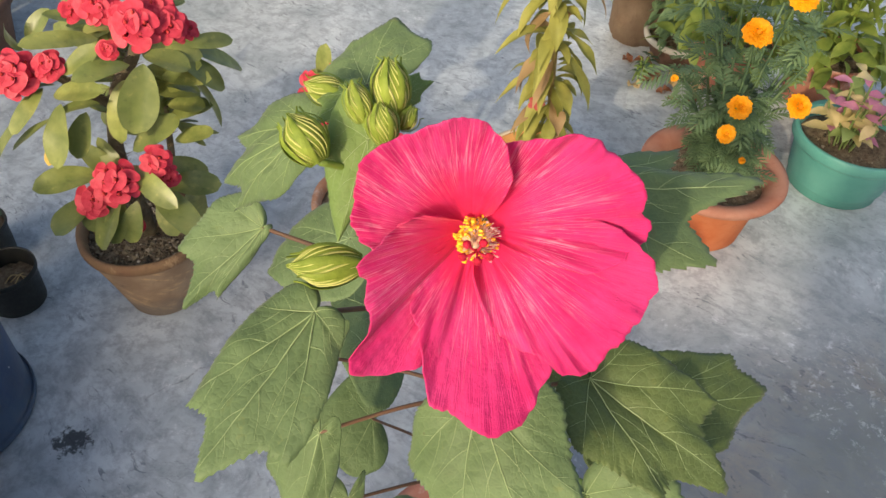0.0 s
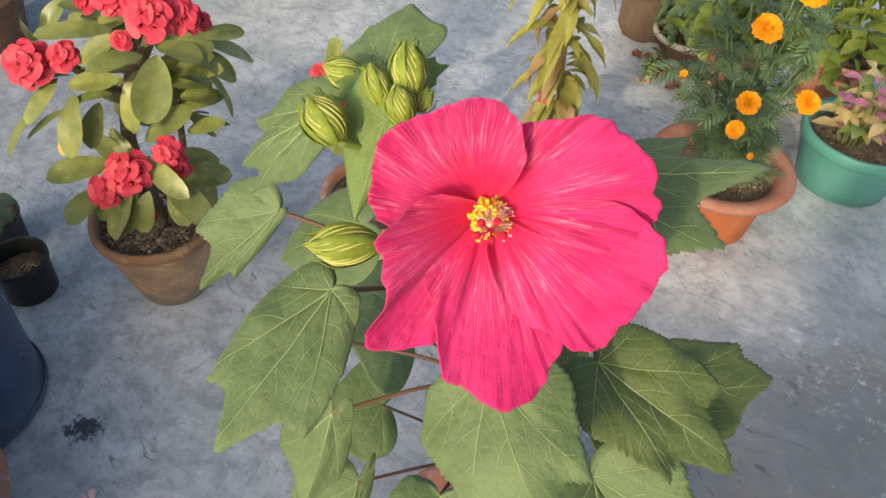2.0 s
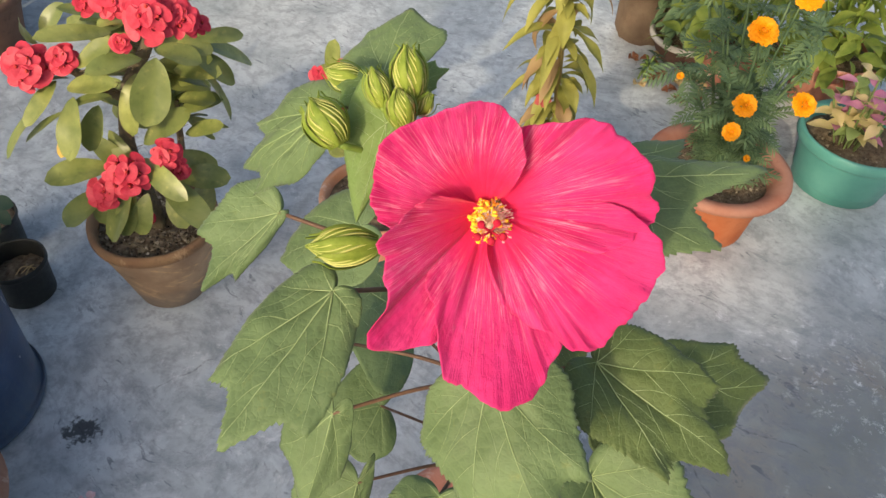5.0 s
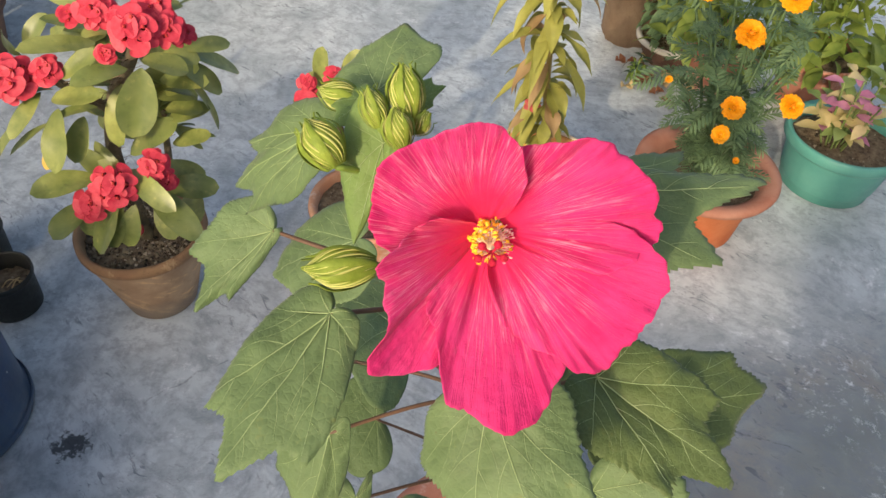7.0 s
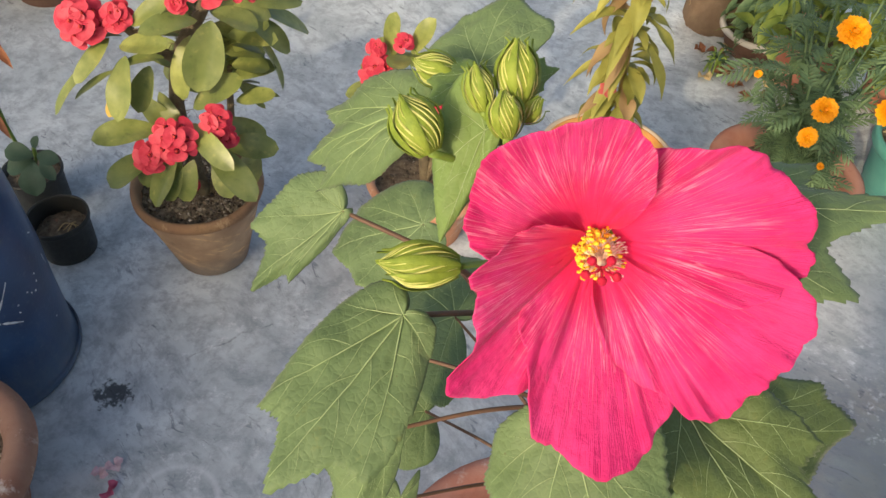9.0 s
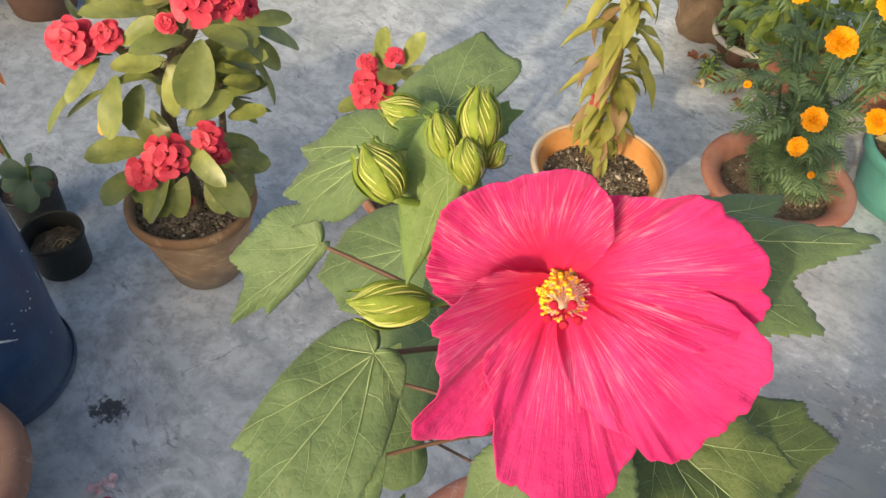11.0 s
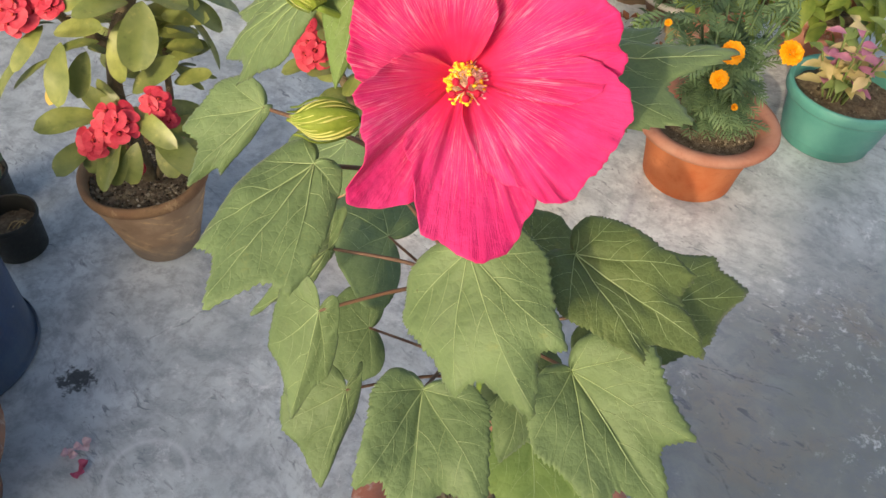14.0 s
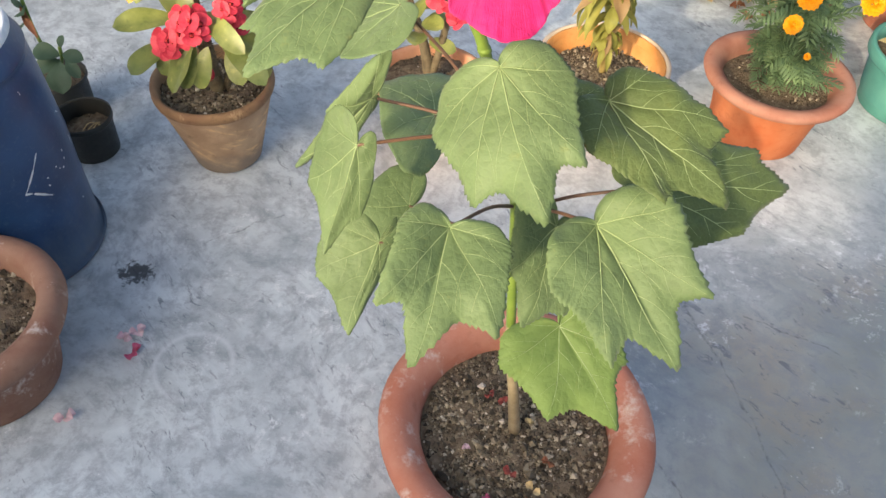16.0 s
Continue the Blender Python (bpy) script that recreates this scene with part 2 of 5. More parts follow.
    for x0, y0, x1, y1, w in ((0.46, 0.92, 0.65, 0.56, 0.0022), (0.57, 0.90, 0.74, 0.86, 0.0016), (0.42, 0.62, 0.50, 0.50, 0.0020), (-0.40, 0.80, -0.30, 0.92, 0.0014)):
        a = (x0 + 0.035, y0 + 0.035, 0.0)
        d = (x1 - x0, y1 - y0, 0.0)
        rel = vec("SUBTRACT", shaken.outputs[0], a).outputs[0]
        k = n.math("MULTIPLY", vec("DOT_PRODUCT", rel, d).outputs["Value"], 1.0 / (d[0] ** 2 + d[1] ** 2))
        k = n.math("MINIMUM", n.math("MAXIMUM", k, 0.0), 1.0)
        sc = n.add("ShaderNodeVectorMath")
        sc.operation = "SCALE"
        sc.inputs[0].default_value = d
        n.link(k, sc.inputs["Scale"])
        off = vec("LENGTH", vec("SUBTRACT", rel, sc.outputs[0]).outputs[0], (0.0, 0.0, 0.0)).outputs["Value"]
        c = n.mix(n.math("MULTIPLY", n.span(off, w * 0.3, w * 1.5, 0.55, 0.0), n.span(jag, 0.40, 0.60)), c, rgb("43484f"))

    oval = n.math("MULTIPLY", n.math("ADD", around(-0.508, 0.708), around(-0.470, 0.722)), 0.5)
    damp = n.math("SUBTRACT", oval, n.math("MULTIPLY", jag, 0.070))
    c = n.mix(n.span(damp, -0.010, -0.003, 0.9, 0), c, rgb("34373a"))
    ring = n.math("ABSOLUTE", n.math("SUBTRACT", around(-0.307, 0.566), 0.062))
    c = n.mix(n.math("MULTIPLY", n.span(ring, 0.0008, 0.0070, 0.42, 0), n.span(mid, 0.40, 0.54)), c, rgb("e2e6e8"))
    n.bump(n.math("ADD", n.math("MULTIPLY", mid, 1.5), n.math("ADD", fine, n.math("MULTIPLY", flake, 0.4))), 0.25, 0.003)
    rough = n.span(mid, 0.3, 0.7, 0.30, 0.52)
    return n.done(c, rough, 0.5)


def petal_mat():
    """Bright pink petal: thin paler veins that fork outwards from the throat, a crimson eye and a crinkled skin; uv: across, along."""
    n = Nodes("hibiscus_petal")
    uv = n.uv()
    sep = n.add("ShaderNodeSeparateXYZ")
    n.link(uv, sep.inputs[0])
    along_it = sep.outputs[1]
    patch = n.noise(n.obj, 55.0, 4, 0.6)
    broad = n.noise(n.obj, 24.0, 3, 0.5)
    # veins: thin crests of a noise drawn out along the petal
    main = n.math("ABSOLUTE", n.math("SUBTRACT", n.noise(scaled(n, uv, (26.0, 0.8, 1.0)), 1.0, 1, 0.5, 0.1), 0.5))
    side = n.math("ABSOLUTE", n.math("SUBTRACT", n.noise(scaled(n, uv, (58.0, 2.0, 1.0)), 1.0, 1, 0.5, 0.2), 0.5))
    main_line = n.span(main, 0.002, 0.028, 1, 0)
    side_line = n.span(side, 0.002, 0.034, 1, 0)
    some = n.noise(scaled(n, uv, (4.0, 3.0, 1.0)), 1.0, 3)
    broken = n.noise(scaled(n, uv, (60.0, 9.0, 1.0)), 1.0, 3, 0.6)
    inner = n.math("MULTIPLY", n.span(along_it, 0.26, 0.42), n.span(n.math("ADD", along_it, n.math("MULTIPLY", patch, 0.7)), 1.30, 0.85))
    ray = n.math("MULTIPLY", n.math("MULTIPLY", n.math("MAXIMUM", main_line, n.math("MULTIPLY", side_line, 0.65)), inner), n.math("MULTIPLY", n.span(some, 0.32, 0.52, 0.25, 1.0), n.span(broken, 0.35, 0.55, 0.35, 1.0)))
    c = n.mix(n.span(patch, 0.32, 0.68), rgb("d4226e"), rgb("e6408a"))
    c = n.mix(n.span(broad, 0.45, 0.70, 0.0, 0.35), c, rgb("e0569a"))
    c = n.mix(n.math("MULTIPLY", ray, 0.85), c, rgb("ffb0cc"))
    c = n.mix(n.math("MULTIPLY", n.span(side, 0.10, 0.22), n.span(along_it, 0.4, 0.9, 0.0, 0.10)), c, rgb("a81250"))
    bruise = n.math("MULTIPLY", n.span(n.noise(n.obj, 160.0, 3, 0.6), 0.70, 0.76), n.span(along_it, 0.5, 0.8))
    c = n.mix(n.math("MULTIPLY", bruise, 0.6), c, rgb("8a1046"))
    c = n.mix(n.span(n.math("ADD", along_it, n.math("MULTIPLY", patch, 0.3)), 0.62, 0.20, 0.0, 0.95), c, rgb("ee2c54"))
    crease = n.noise(scaled(n, uv, (70.0, 22.0, 1.0)), 1.0, 5, 0.65, 0.6)
    skin = n.noise(n.obj, 330.0, 5, 0.65)
    h = n.math("ADD", n.math("MULTIPLY", n.math("ADD", main_line, side_line), 0.25), n.math("ADD", n.math("MULTIPLY", crease, 0.4), n.math("MULTIPLY", skin, 1.3)))
    n.bump(n.math("MULTIPLY", h, n.span(along_it, 0.1, 0.9, 0.05, 1.0)), 0.6, 0.0012)
    n.done(c, n.span(skin, 0.3, 0.7, 0.46, 0.66), 0.18)
    n.b.inputs["Sheen Weight"].default_value = 0.08
    n.translucent(n.mix(0.4, c, rgb("f03c82")), 0.32)
    return n.m


M = {
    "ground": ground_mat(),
    "petal": petal_mat(),
    "hib_leaf": hairy_leaf("hibiscus_leaf", "576c45", "778d60", 0.16),
    "hib_olive": hairy_leaf("olive_hibiscus_leaf", "495a34", "637341", 0.12),
    "hib_young": hairy_leaf("young_hibiscus_leaf", "647f42", "809a56", 0.28),
    "hib_vein": plain_mat("leaf_vein", "92a870", "a8ba88", 90, 0.55, 0.1),
    "petiole": plain_mat("petiole", "50392b", "70533e", 30, 0.5, 0.2),
    "green_stem": plain_mat("green_stem", "5f7a2e", "7d9440", 40, 0.5, 0.3),
    "woody_stem": plain_mat("woody_stem", "a5977a", "8a7a5c", 60, 0.8, 0.6),
    "sepal": plain_mat("sepal", "687e2a", "90a042", 120, 0.6, 0.3, glow=0.15, spec=0.25),
    "sepal_rib": plain_mat("sepal_rib", "bcbf68", "d0cf86", 90, 0.5, 0.2, glow=0.15),
    "column": plain_mat("column", "ecc7a8", "f5e0c0", 200, 0.5, 0.1, glow=0.2),
    "anther": plain_mat("anther", "f0b414", "ffd84a", 400, 0.7, 0.4),
    "spent_anther": plain_mat("spent_anther", "e89aa8", "f8d4cc", 300, 0.7, 0.3),
    "stigma": plain_mat("stigma", "a00c2e", "c4143a", 400, 0.7, 0.5),
    "soil": plain_mat("soil", "57493b", "8d7e69", 90, 0.95, 0.8, 0.004, 0.1, where="pos"),
    "grain": grain_mat(),
    "terracotta": clay_mat("terracotta", "b16c55", "c28c78", "95604c", lime=0.75),
    "brown_clay": clay_mat("brown_clay", "86604f", "9a7a68", "6a4a3c", lime=0.4),
    "orange_clay": clay_mat("orange_clay", "b9653c", "c67d55", "985030"),
    "rim_clay": clay_mat("rim_clay", "a66d58", "b68874", "8a5443"),
    "old_clay": streaked_clay(),
    "burnt_rim": clay_mat("burnt_rim", "8a6a50", "a3835f", "4e3c30", lime=0.3, stain="cfae84"),
    "dark_clay": clay_mat("dark_clay", "5a443c", "6e5548", "42332d"),
    "yellow_clay": clay_mat("yellow_clay", "cf8c4a", "dba468", "a8733a"),
    "cream": clay_mat("cream_paint", "c9b49a", "d8c6ae", "a8927a"),
    "pink_clay": clay_mat("pink_clay", "c4845f", "d6a888", "a9674c", lime=0.7, stain="e3d3c5"),
    "teal": plain_mat("teal_plastic", "4a9086", "68aa9c", 12, 0.4, 0.06, 0.001, 0.5),
    "black_plastic": plain_mat("black_plastic", "2e2f2b", "3d3d38", 20, 0.5, 0.1, 0.001, 0.4),
    "eu_leaf": spotted_leaf(),
    "eu_yellow": leaf_mat("yellowed_leaf", "d8b24a", "e8cf7c", 0.5, 0.25),
    "eu_bract": plain_mat("spurge_bract", "c62642", "e04c60", 120, 0.5, 0.2, glow=0.25),
    "eu_eye": plain_mat("spurge_eye", "a32024", "c43a30", 120, 0.6, 0.2),
    "eu_stem": plain_mat("spurge_stem", "5d5240", "82755a", 70, 0.85, 0.8, 0.002),
    "thorn": plain_mat("thorn", "6b5a44", "8d7a5e", 70, 0.7, 0.2),
    "bal_leaf": leaf_mat("balsam_leaf", "858840", "b4b05e", 0.5, 0.3),
    "bal_red": leaf_mat("reddish_leaf", "997a58", "b2986c", 0.5, 0.3),
    "bal_stem": plain_mat("balsam_stem", "98864e", "b29a5e", 40, 0.5, 0.2),
    "bal_flower": plain_mat("faded_flower", "a83a3c", "c4645c", 90, 0.6, 0.2, glow=0.2),
    "mg_leaf": leaf_mat("marigold_leaf", "425f4a", "829a6a", 0.5, 0.2),
    "mg_flower": plain_mat("marigold_flower", "f09a06", "ffb915", 200, 0.6, 0.3, glow=0.25),
    "mg_eye": plain_mat("marigold_eye", "e08204", "f2a008", 300, 0.6, 0.3),
    "col_pink": leaf_mat("coleus_pink", "b4608c", "d8a0b8", 0.5, 0.3),
    "col_cream": leaf_mat("coleus_cream", "b8b06c", "e6d2a4", 0.5, 0.3),
    "col_green": leaf_mat("coleus_green", "6f8a4c", "9aab6c", 0.5, 0.3),
    "herb_leaf": leaf_mat("herb_leaf", "54702f", "98a44e", 0.5, 0.3),
    "grey_leaf": leaf_mat("fleshy_leaf", "3c5440", "566e54", 0.45, 0.1),
    "dry": plain_mat("dry_leaf", "7a4630", "9c6a48", 60, 0.7, 0.5, glow=0.1),
    "wall_dark": plain_mat("dark_block_plaster", "5f5b55", "77726a", 6, 0.9, 0.4, 0.004, 0.15, where="pos"),
    "straw": plain_mat("straw", "b59a64", "cbb588", 60, 0.8, 0.3),
    "fallen": plain_mat("fallen_petal", "cfa2ac", "ecd6d6", 80, 0.7, 0.5, glow=0.15),
    "fallen_red": plain_mat("fallen_red", "a8385c", "c26884", 80, 0.7, 0.5, glow=0.15),
    "plaster": plain_mat("grey_plaster", "aeaaa2", "c4c0b8", 6, 0.85, 0.4, 0.004, 0.2, where="pos"),
    "barrel_inner_lit": plain_mat("barrel_inner_lit", "3a66a6", "5a86c0", 20, 0.5, 0.1),
    "scrap_red": plain_mat("withered_red", "7c3430", "9a5044", 80, 0.8, 0.5),
    "sack": plain_mat("brown_sack", "6a5644", "84705a", 18, 0.9, 0.6, 0.004),
}


def barrel_mat():
    n = Nodes("blue_barrel_plastic")
    f = n.noise(n.pos, 9.0, 4)
    s = n.noise(scaled(n, n.pos, (30.0, 30.0, 9.0)), 1.0, 5, 0.75)
    d = n.noise(n.pos, 120.0, 3)
    c = n.mix(n.span(f, 0.3, 0.7), rgb("18345a"), rgb("284c76"))
    c = n.mix(n.span(s, 0.64, 0.72, 0, 0.4), c, rgb("7f93a8"))
    c = n.mix(n.span(d, 0.56, 0.8, 0, 0.3), c, rgb("5a7086"))
    # dusty grey round the foot, with the floor's reflection painted in
    sep = n.add("ShaderNodeSeparateXYZ")
    n.link(n.pos, sep.inputs[0])
    foot_grey = n.span(n.math("ADD", sep.outputs[2], n.math("MULTIPLY", s, 0.22)), 0.24, 0.08, 0.0, 0.75)
    c = n.mix(foot_grey, c, rgb("5d6a72"))
    n.bump(n.math("ADD", f, d), 0.12, 0.002)
    return n.done(c, n.span(f, 0.2, 0.8, 0.24, 0.42), 0.5)


M["barrel"] = barrel_mat()
M["barrel_white"] = plain_mat("scuffed_white_paint", "b9c4cd", "dfe4e6", 60, 0.6, 0.3)


# ---- geometry helpers ----
def part(name, data, material, parent=None, label="", smooth=True, uv=None):
    """Links vertices and faces as one mesh object under a thing or a part."""
    verts, faces = data
    me = bpy.data.meshes.new(name)
    me.from_pydata([tuple(v) for v in verts], [], faces)
    me.materials.append(material)
    if smooth:
        me.shade_smooth()
    if uv is not None:
        lay = me.uv_layers.new(name="uv")
        for loop in me.loops:
            lay.data[loop.index].uv = uv[loop.vertex_index]
    me.update()
    ob = new(name, me)
    if parent:
        ob.parent = parent
    if label:
        ob["label"] = label
    return ob


def same_mesh(name, src, parent, m):
    """Another object on the mesh of src."""
    ob = new(name, src.data)
    ob.parent = parent
    ob.matrix_basis = m
    return ob


def thing(name, label, category, at=(0, 0, 0), group="", kind=""):
    ob = new(name)
    ob.location = at
    return tagged(ob, label, category, group, kind)


def join(*pieces):
    verts, faces = [], []
    for v, f in pieces:
        k = len(verts)
        verts += list(v)
        faces += [tuple(i + k for i in q) for q in f]
    return verts, faces


def lathe(profile, n=56, wobble=0.0, seed=0, cap=True):
    """A turned body from (radius, height) pairs, from outside foot over the lip to the inside."""
    verts, faces = [], []
    for j, (r, z) in enumerate(profile):
        for i in range(n):
            a = 2 * math.pi * i / n
            k = 1 + wobble * noise.noise((math.cos(a) * 1.3 + seed, math.sin(a) * 1.3, z * 9 + seed))
            verts.append(Vector((r * k * math.cos(a), r * k * math.sin(a), z + wobble * 0.05 * noise.noise((math.cos(a) + 7, math.sin(a), seed)))))
    for j in range(len(profile) - 1):
        for i in range(n):
            a, b = j * n + i, j * n + (i + 1) % n
            faces.append((a, b, b + n, a + n))
    if cap:
        faces.append(tuple(range(n))[::-1])
    return verts, faces


def tube(points, radii, n=8, cap=True):
    pts = [Vector(p) for p in points]
    if isinstance(radii, (int, float)):
        radii = [radii] * len(pts)
    verts, faces = [], []
    up = None
    for i, p in enumerate(pts):
        d = (pts[min(i + 1, len(pts) - 1)] - pts[max(i - 1, 0)])
        d = d.normalized() if d.length > 1e-9 else Vector((0, 0, 1))
        if up is None:
            up = d.orthogonal().normalized()
        up = (up - d * up.dot(d)).normalized()
        side = d.cross(up)
        for k in range(n):
            a = 2 * math.pi * k / n
            verts.append(p + radii[i] * (math.cos(a) * up + math.sin(a) * side))
    for i in range(len(pts) - 1):
        for k in range(n):
            a, b = i * n + k, i * n + (k + 1) % n
            faces.append((a, b, b + n, a + n))
    if cap:
        faces.append(tuple(range(n))[::-1])
        faces.append(tuple((len(pts) - 1) * n + k for k in range(n)))
    return verts, faces


def curve(points, steps=8):
    """Catmull-Rom through the points."""
    p = [Vector(q) for q in points]
    p = [2 * p[0] - p[1]] + p + [2 * p[-1] - p[-2]]
    out = []
    for i in range(1, len(p) - 2):
        for k in range(steps):
            t = k / steps
            out.append(0.5 * (2 * p[i] + (p[i + 1] - p[i - 1]) * t + (2 * p[i - 1] - 5 * p[i] + 4 * p[i + 1] - p[i + 2]) * t * t
                              + (3 * p[i] - p[i - 1] - 3 * p[i + 1] + p[i + 2]) * t ** 3))
    return out + [p[-2]]


def ball(c, r, squash=(1, 1, 1), n=8, m=6, jitter=0.0):
    verts, faces = [], []
    for j in range(m + 1):
        th = math.pi * j / m
        for i in range(n):
            a = 2 * math.pi * i / n
            k = r * (1 + jitter * (random.random() - 0.5))
            verts.append(Vector(c) + Vector((k * math.sin(th) * math.cos(a) * squash[0], k * math.sin(th) * math.sin(a) * squash[1], k * math.cos(th) * squash[2])))
    for j in range(m):
        for i in range(n):
            a, b = j * n + i, j * n + (i + 1) % n
            faces.append((a, a + n, b + n, b))
    return verts, faces


def blade(base, tip, width, normal=(0, 0, 1), droop=0.0, fold=0.0, shape=0.55, blunt=0.4, nu=8, nv=4, wave=0.0, seed=0.0):
    """A simple leaf from base to tip: widest at shape along its length, blunt or pointed, drooping and folded on its midrib."""
    b, t = Vector(base), Vector(tip)
    d = t - b
    ln = d.length
    d = d.normalized()
    nrm = Vector(normal)
    nrm = nrm - d * nrm.dot(d)
    nrm = nrm.normalized() if nrm.length > 1e-4 else d.orthogonal().normalized()
    side = d.cross(nrm)
    verts, faces, uv = [], [], []
    for i in range(nu + 1):
        u = i / nu
        w = (math.sin(math.pi * u ** (math.log(0.5) / math.log(shape))) ** (1.0 - 0.55 * blunt)) if 0 < u < 1 else 0.0
        w = max(w, 0.05 if u == 0 else 0.02) * width / 2
        c = b + d * ln * u + nrm * droop * ln * 4 * u * (1 - u)
        for j in range(-nv, nv + 1):
            v = j / nv
            verts.append(c + side * w * v + nrm * (fold * w * abs(v) + wave * math.sin(u * 9 + v * 2 + seed) * abs(v) * w))
            uv.append((v * 0.5 + 0.5, u))
    k = 2 * nv + 1
    for i in range(nu):
        for j in range(2 * nv):
            a = i * k + j
            faces.append((a, a + 1, a + k + 1, a + k))
    return verts, faces


def soil_disc(r, z, seed, amp=0.006, n=48, rings=14):
    verts, faces = [Vector((0, 0, z + amp))], []
    for j in range(1, rings + 1):
        for i in range(n):
            a = 2 * math.pi * i / n
            q = r * j / rings
            x, y = q * math.cos(a), q * math.sin(a)
            h = amp * (1 - (j / rings) ** 2) + amp * 1.1 * noise.noise((x * 40 + seed, y * 40, seed)) + amp * 0.9 * noise.noise((x * 110, y * 110 + seed, seed))
            verts.append(Vector((x, y, z + h)))
    for i in range(n):
        faces.append((0, 1 + i, 1 + (i + 1) % n))
    for j in range(rings - 1):
        for i in range(n):
            a, b = 1 + j * n + i, 1 + j * n + (i + 1) % n
            faces.append((a, a + n, b + n, b))
    return verts, faces


def grains(r, z, count, size, rnd, amp=0.006):
    """Crumbs of earth and grit scattered over a disc."""
    pieces = []
    for _ in range(count):
        q, a = r * math.sqrt(rnd.random()) * 0.97, rnd.uniform(0, 2 * math.pi)
        s = size * (0.18 + 0.62 * rnd.random() ** 2 + (0.9 * rnd.random() if rnd.random() < 0.10 else 0.0))
        c = Vector((q * math.cos(a), q * math.sin(a), z + amp * (1 - (q / r) ** 2) + s * 0.3))
        v = []
        e = Euler((rnd.uniform(0, 6), rnd.uniform(0, 6), rnd.uniform(0, 6))).to_matrix()
        for p in ((1, 0, 0), (-1, 0, 0), (0, 1, 0), (0, -1, 0), (0, 0, 1), (0, 0, -1)):
            v.append(c + e @ (Vector(p) * s * rnd.uniform(0.55, 1.1)))
        f = [(0, 2, 4), (2, 1, 4), (1, 3, 4), (3, 0, 4), (2, 0, 5), (1, 2, 5), (3, 1, 5), (0, 3, 5)]
        pieces.append((v, f))
    return join(*pieces)


def pot(name, label, at, profile, material, soil_r, soil_z, seed, rim=None, rim_mat=None, wobble=0.01, crumbs=500, size=0.003, group="flower pots", category="flower pot"):
    """A turned pot with earth in it; rim: profile of a lip of another colour."""
    rnd = random.Random(seed)
    p = thing(name, label, category, at, group)
    part("body", lathe(profile, wobble=wobble, seed=seed), material, p)
    if rim:
        part("rim", lathe(rim, wobble=wobble, seed=seed, cap=False), rim_mat, p)
    part("soil", soil_disc(soil_r, soil_z, seed), M["soil"], p, "dark crumbly earth")
    g = part("grit", grains(soil_r, soil_z, crumbs, size, rnd), M["grain"], p, "grit and crumbs of earth", smooth=False)
    g["kind"] = "stuff"
    return p


# ---- the ground ----
def build_ground():
    rows = [-60, -20, -8, -4, -2, -1, -0.5] + [i * 0.25 for i in range(0, 13)] + [4, 6, 10, 20, 60]
    n = len(rows)
    verts = [Vector((x, y, 0.0)) for y in rows for x in rows]
    faces = [(j * n + i, j * n + i + 1, (j + 1) * n + i + 1, (j + 1) * n + i) for j in range(n - 1) for i in range(n - 1)]
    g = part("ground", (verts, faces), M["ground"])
    tagged(g, "grey-blue trowelled cement yard floor with scuffs and hairline cracks", "floor", kind="structure")


build_ground()


def build_shade_walls():
    """Unseen walls added to shade the near floor: a stepped low run behind the camera and the taller wall that it runs
    into.
    """
    for name, x0, x1, top in (("wall_south", -9.0, -1.16, 1.40), ("wall_parapet", -1.157, -0.205, 1.13)):
        verts = [Vector((x, y, z)) for z in (0.0, top - 0.04, top) for x, y in ((x0, -1.75), (x1, -1.75), (x1, -1.6), (x0, -1.6))]
        verts[8:] = [Vector((v.x, v.y + (0.02 if v.y > -1.7 else -0.02), v.z)) for v in verts[8:]]
        faces = [(j * 4 + i, j * 4 + (i + 1) % 4, j * 4 + 4 + (i + 1) % 4, j * 4 + 4 + i) for j in (0, 1) for i in range(4)] + [(8, 9, 10, 11)]
        w = part(name, (verts, faces), M["plaster"], smooth=False)
        tagged(w, "plain grey plastered low wall added out of view for shade", "wall", kind="structure")
    verts = [Vector((x, y, z)) for z in (0.0, 1.75) for x, y in ((-0.202, -1.78), (5.0, -1.78), (5.0, -1.6), (-0.202, -1.6))]
    faces = [(0, 1, 5, 4), (1, 2, 6, 5), (2, 3, 7, 6), (3, 0, 4, 7), (4, 5, 6, 7)]
    w = part("wall_house", (verts, faces), M["plaster"], smooth=False)
    tagged(w, "plain grey plastered tall wall added out of view for shade", "wall", kind="structure")


build_shade_walls()


def build_block_wall():
    """An unseen dark wall added along the side, only to cut skylight on the floor."""
    verts = [Vector((x, y, z)) for z in (0.0, 2.06, 2.1) for x, y in ((-1.70, 1.3), (-1.55, 1.3), (-1.55, 9), (-1.70, 9))]
    faces = [(j * 4 + i, j * 4 + (i + 1) % 4, j * 4 + 4 + (i + 1) % 4, j * 4 + 4 + i) for j in (0, 1) for i in range(4)] + [(8, 9, 10, 11)]
    w = part("wall_west", (verts, faces), M["wall_dark"], smooth=False)
    tagged(w, "dark plaster wall added out of view to cut skylight", "wall", kind="structure")


build_block_wall()


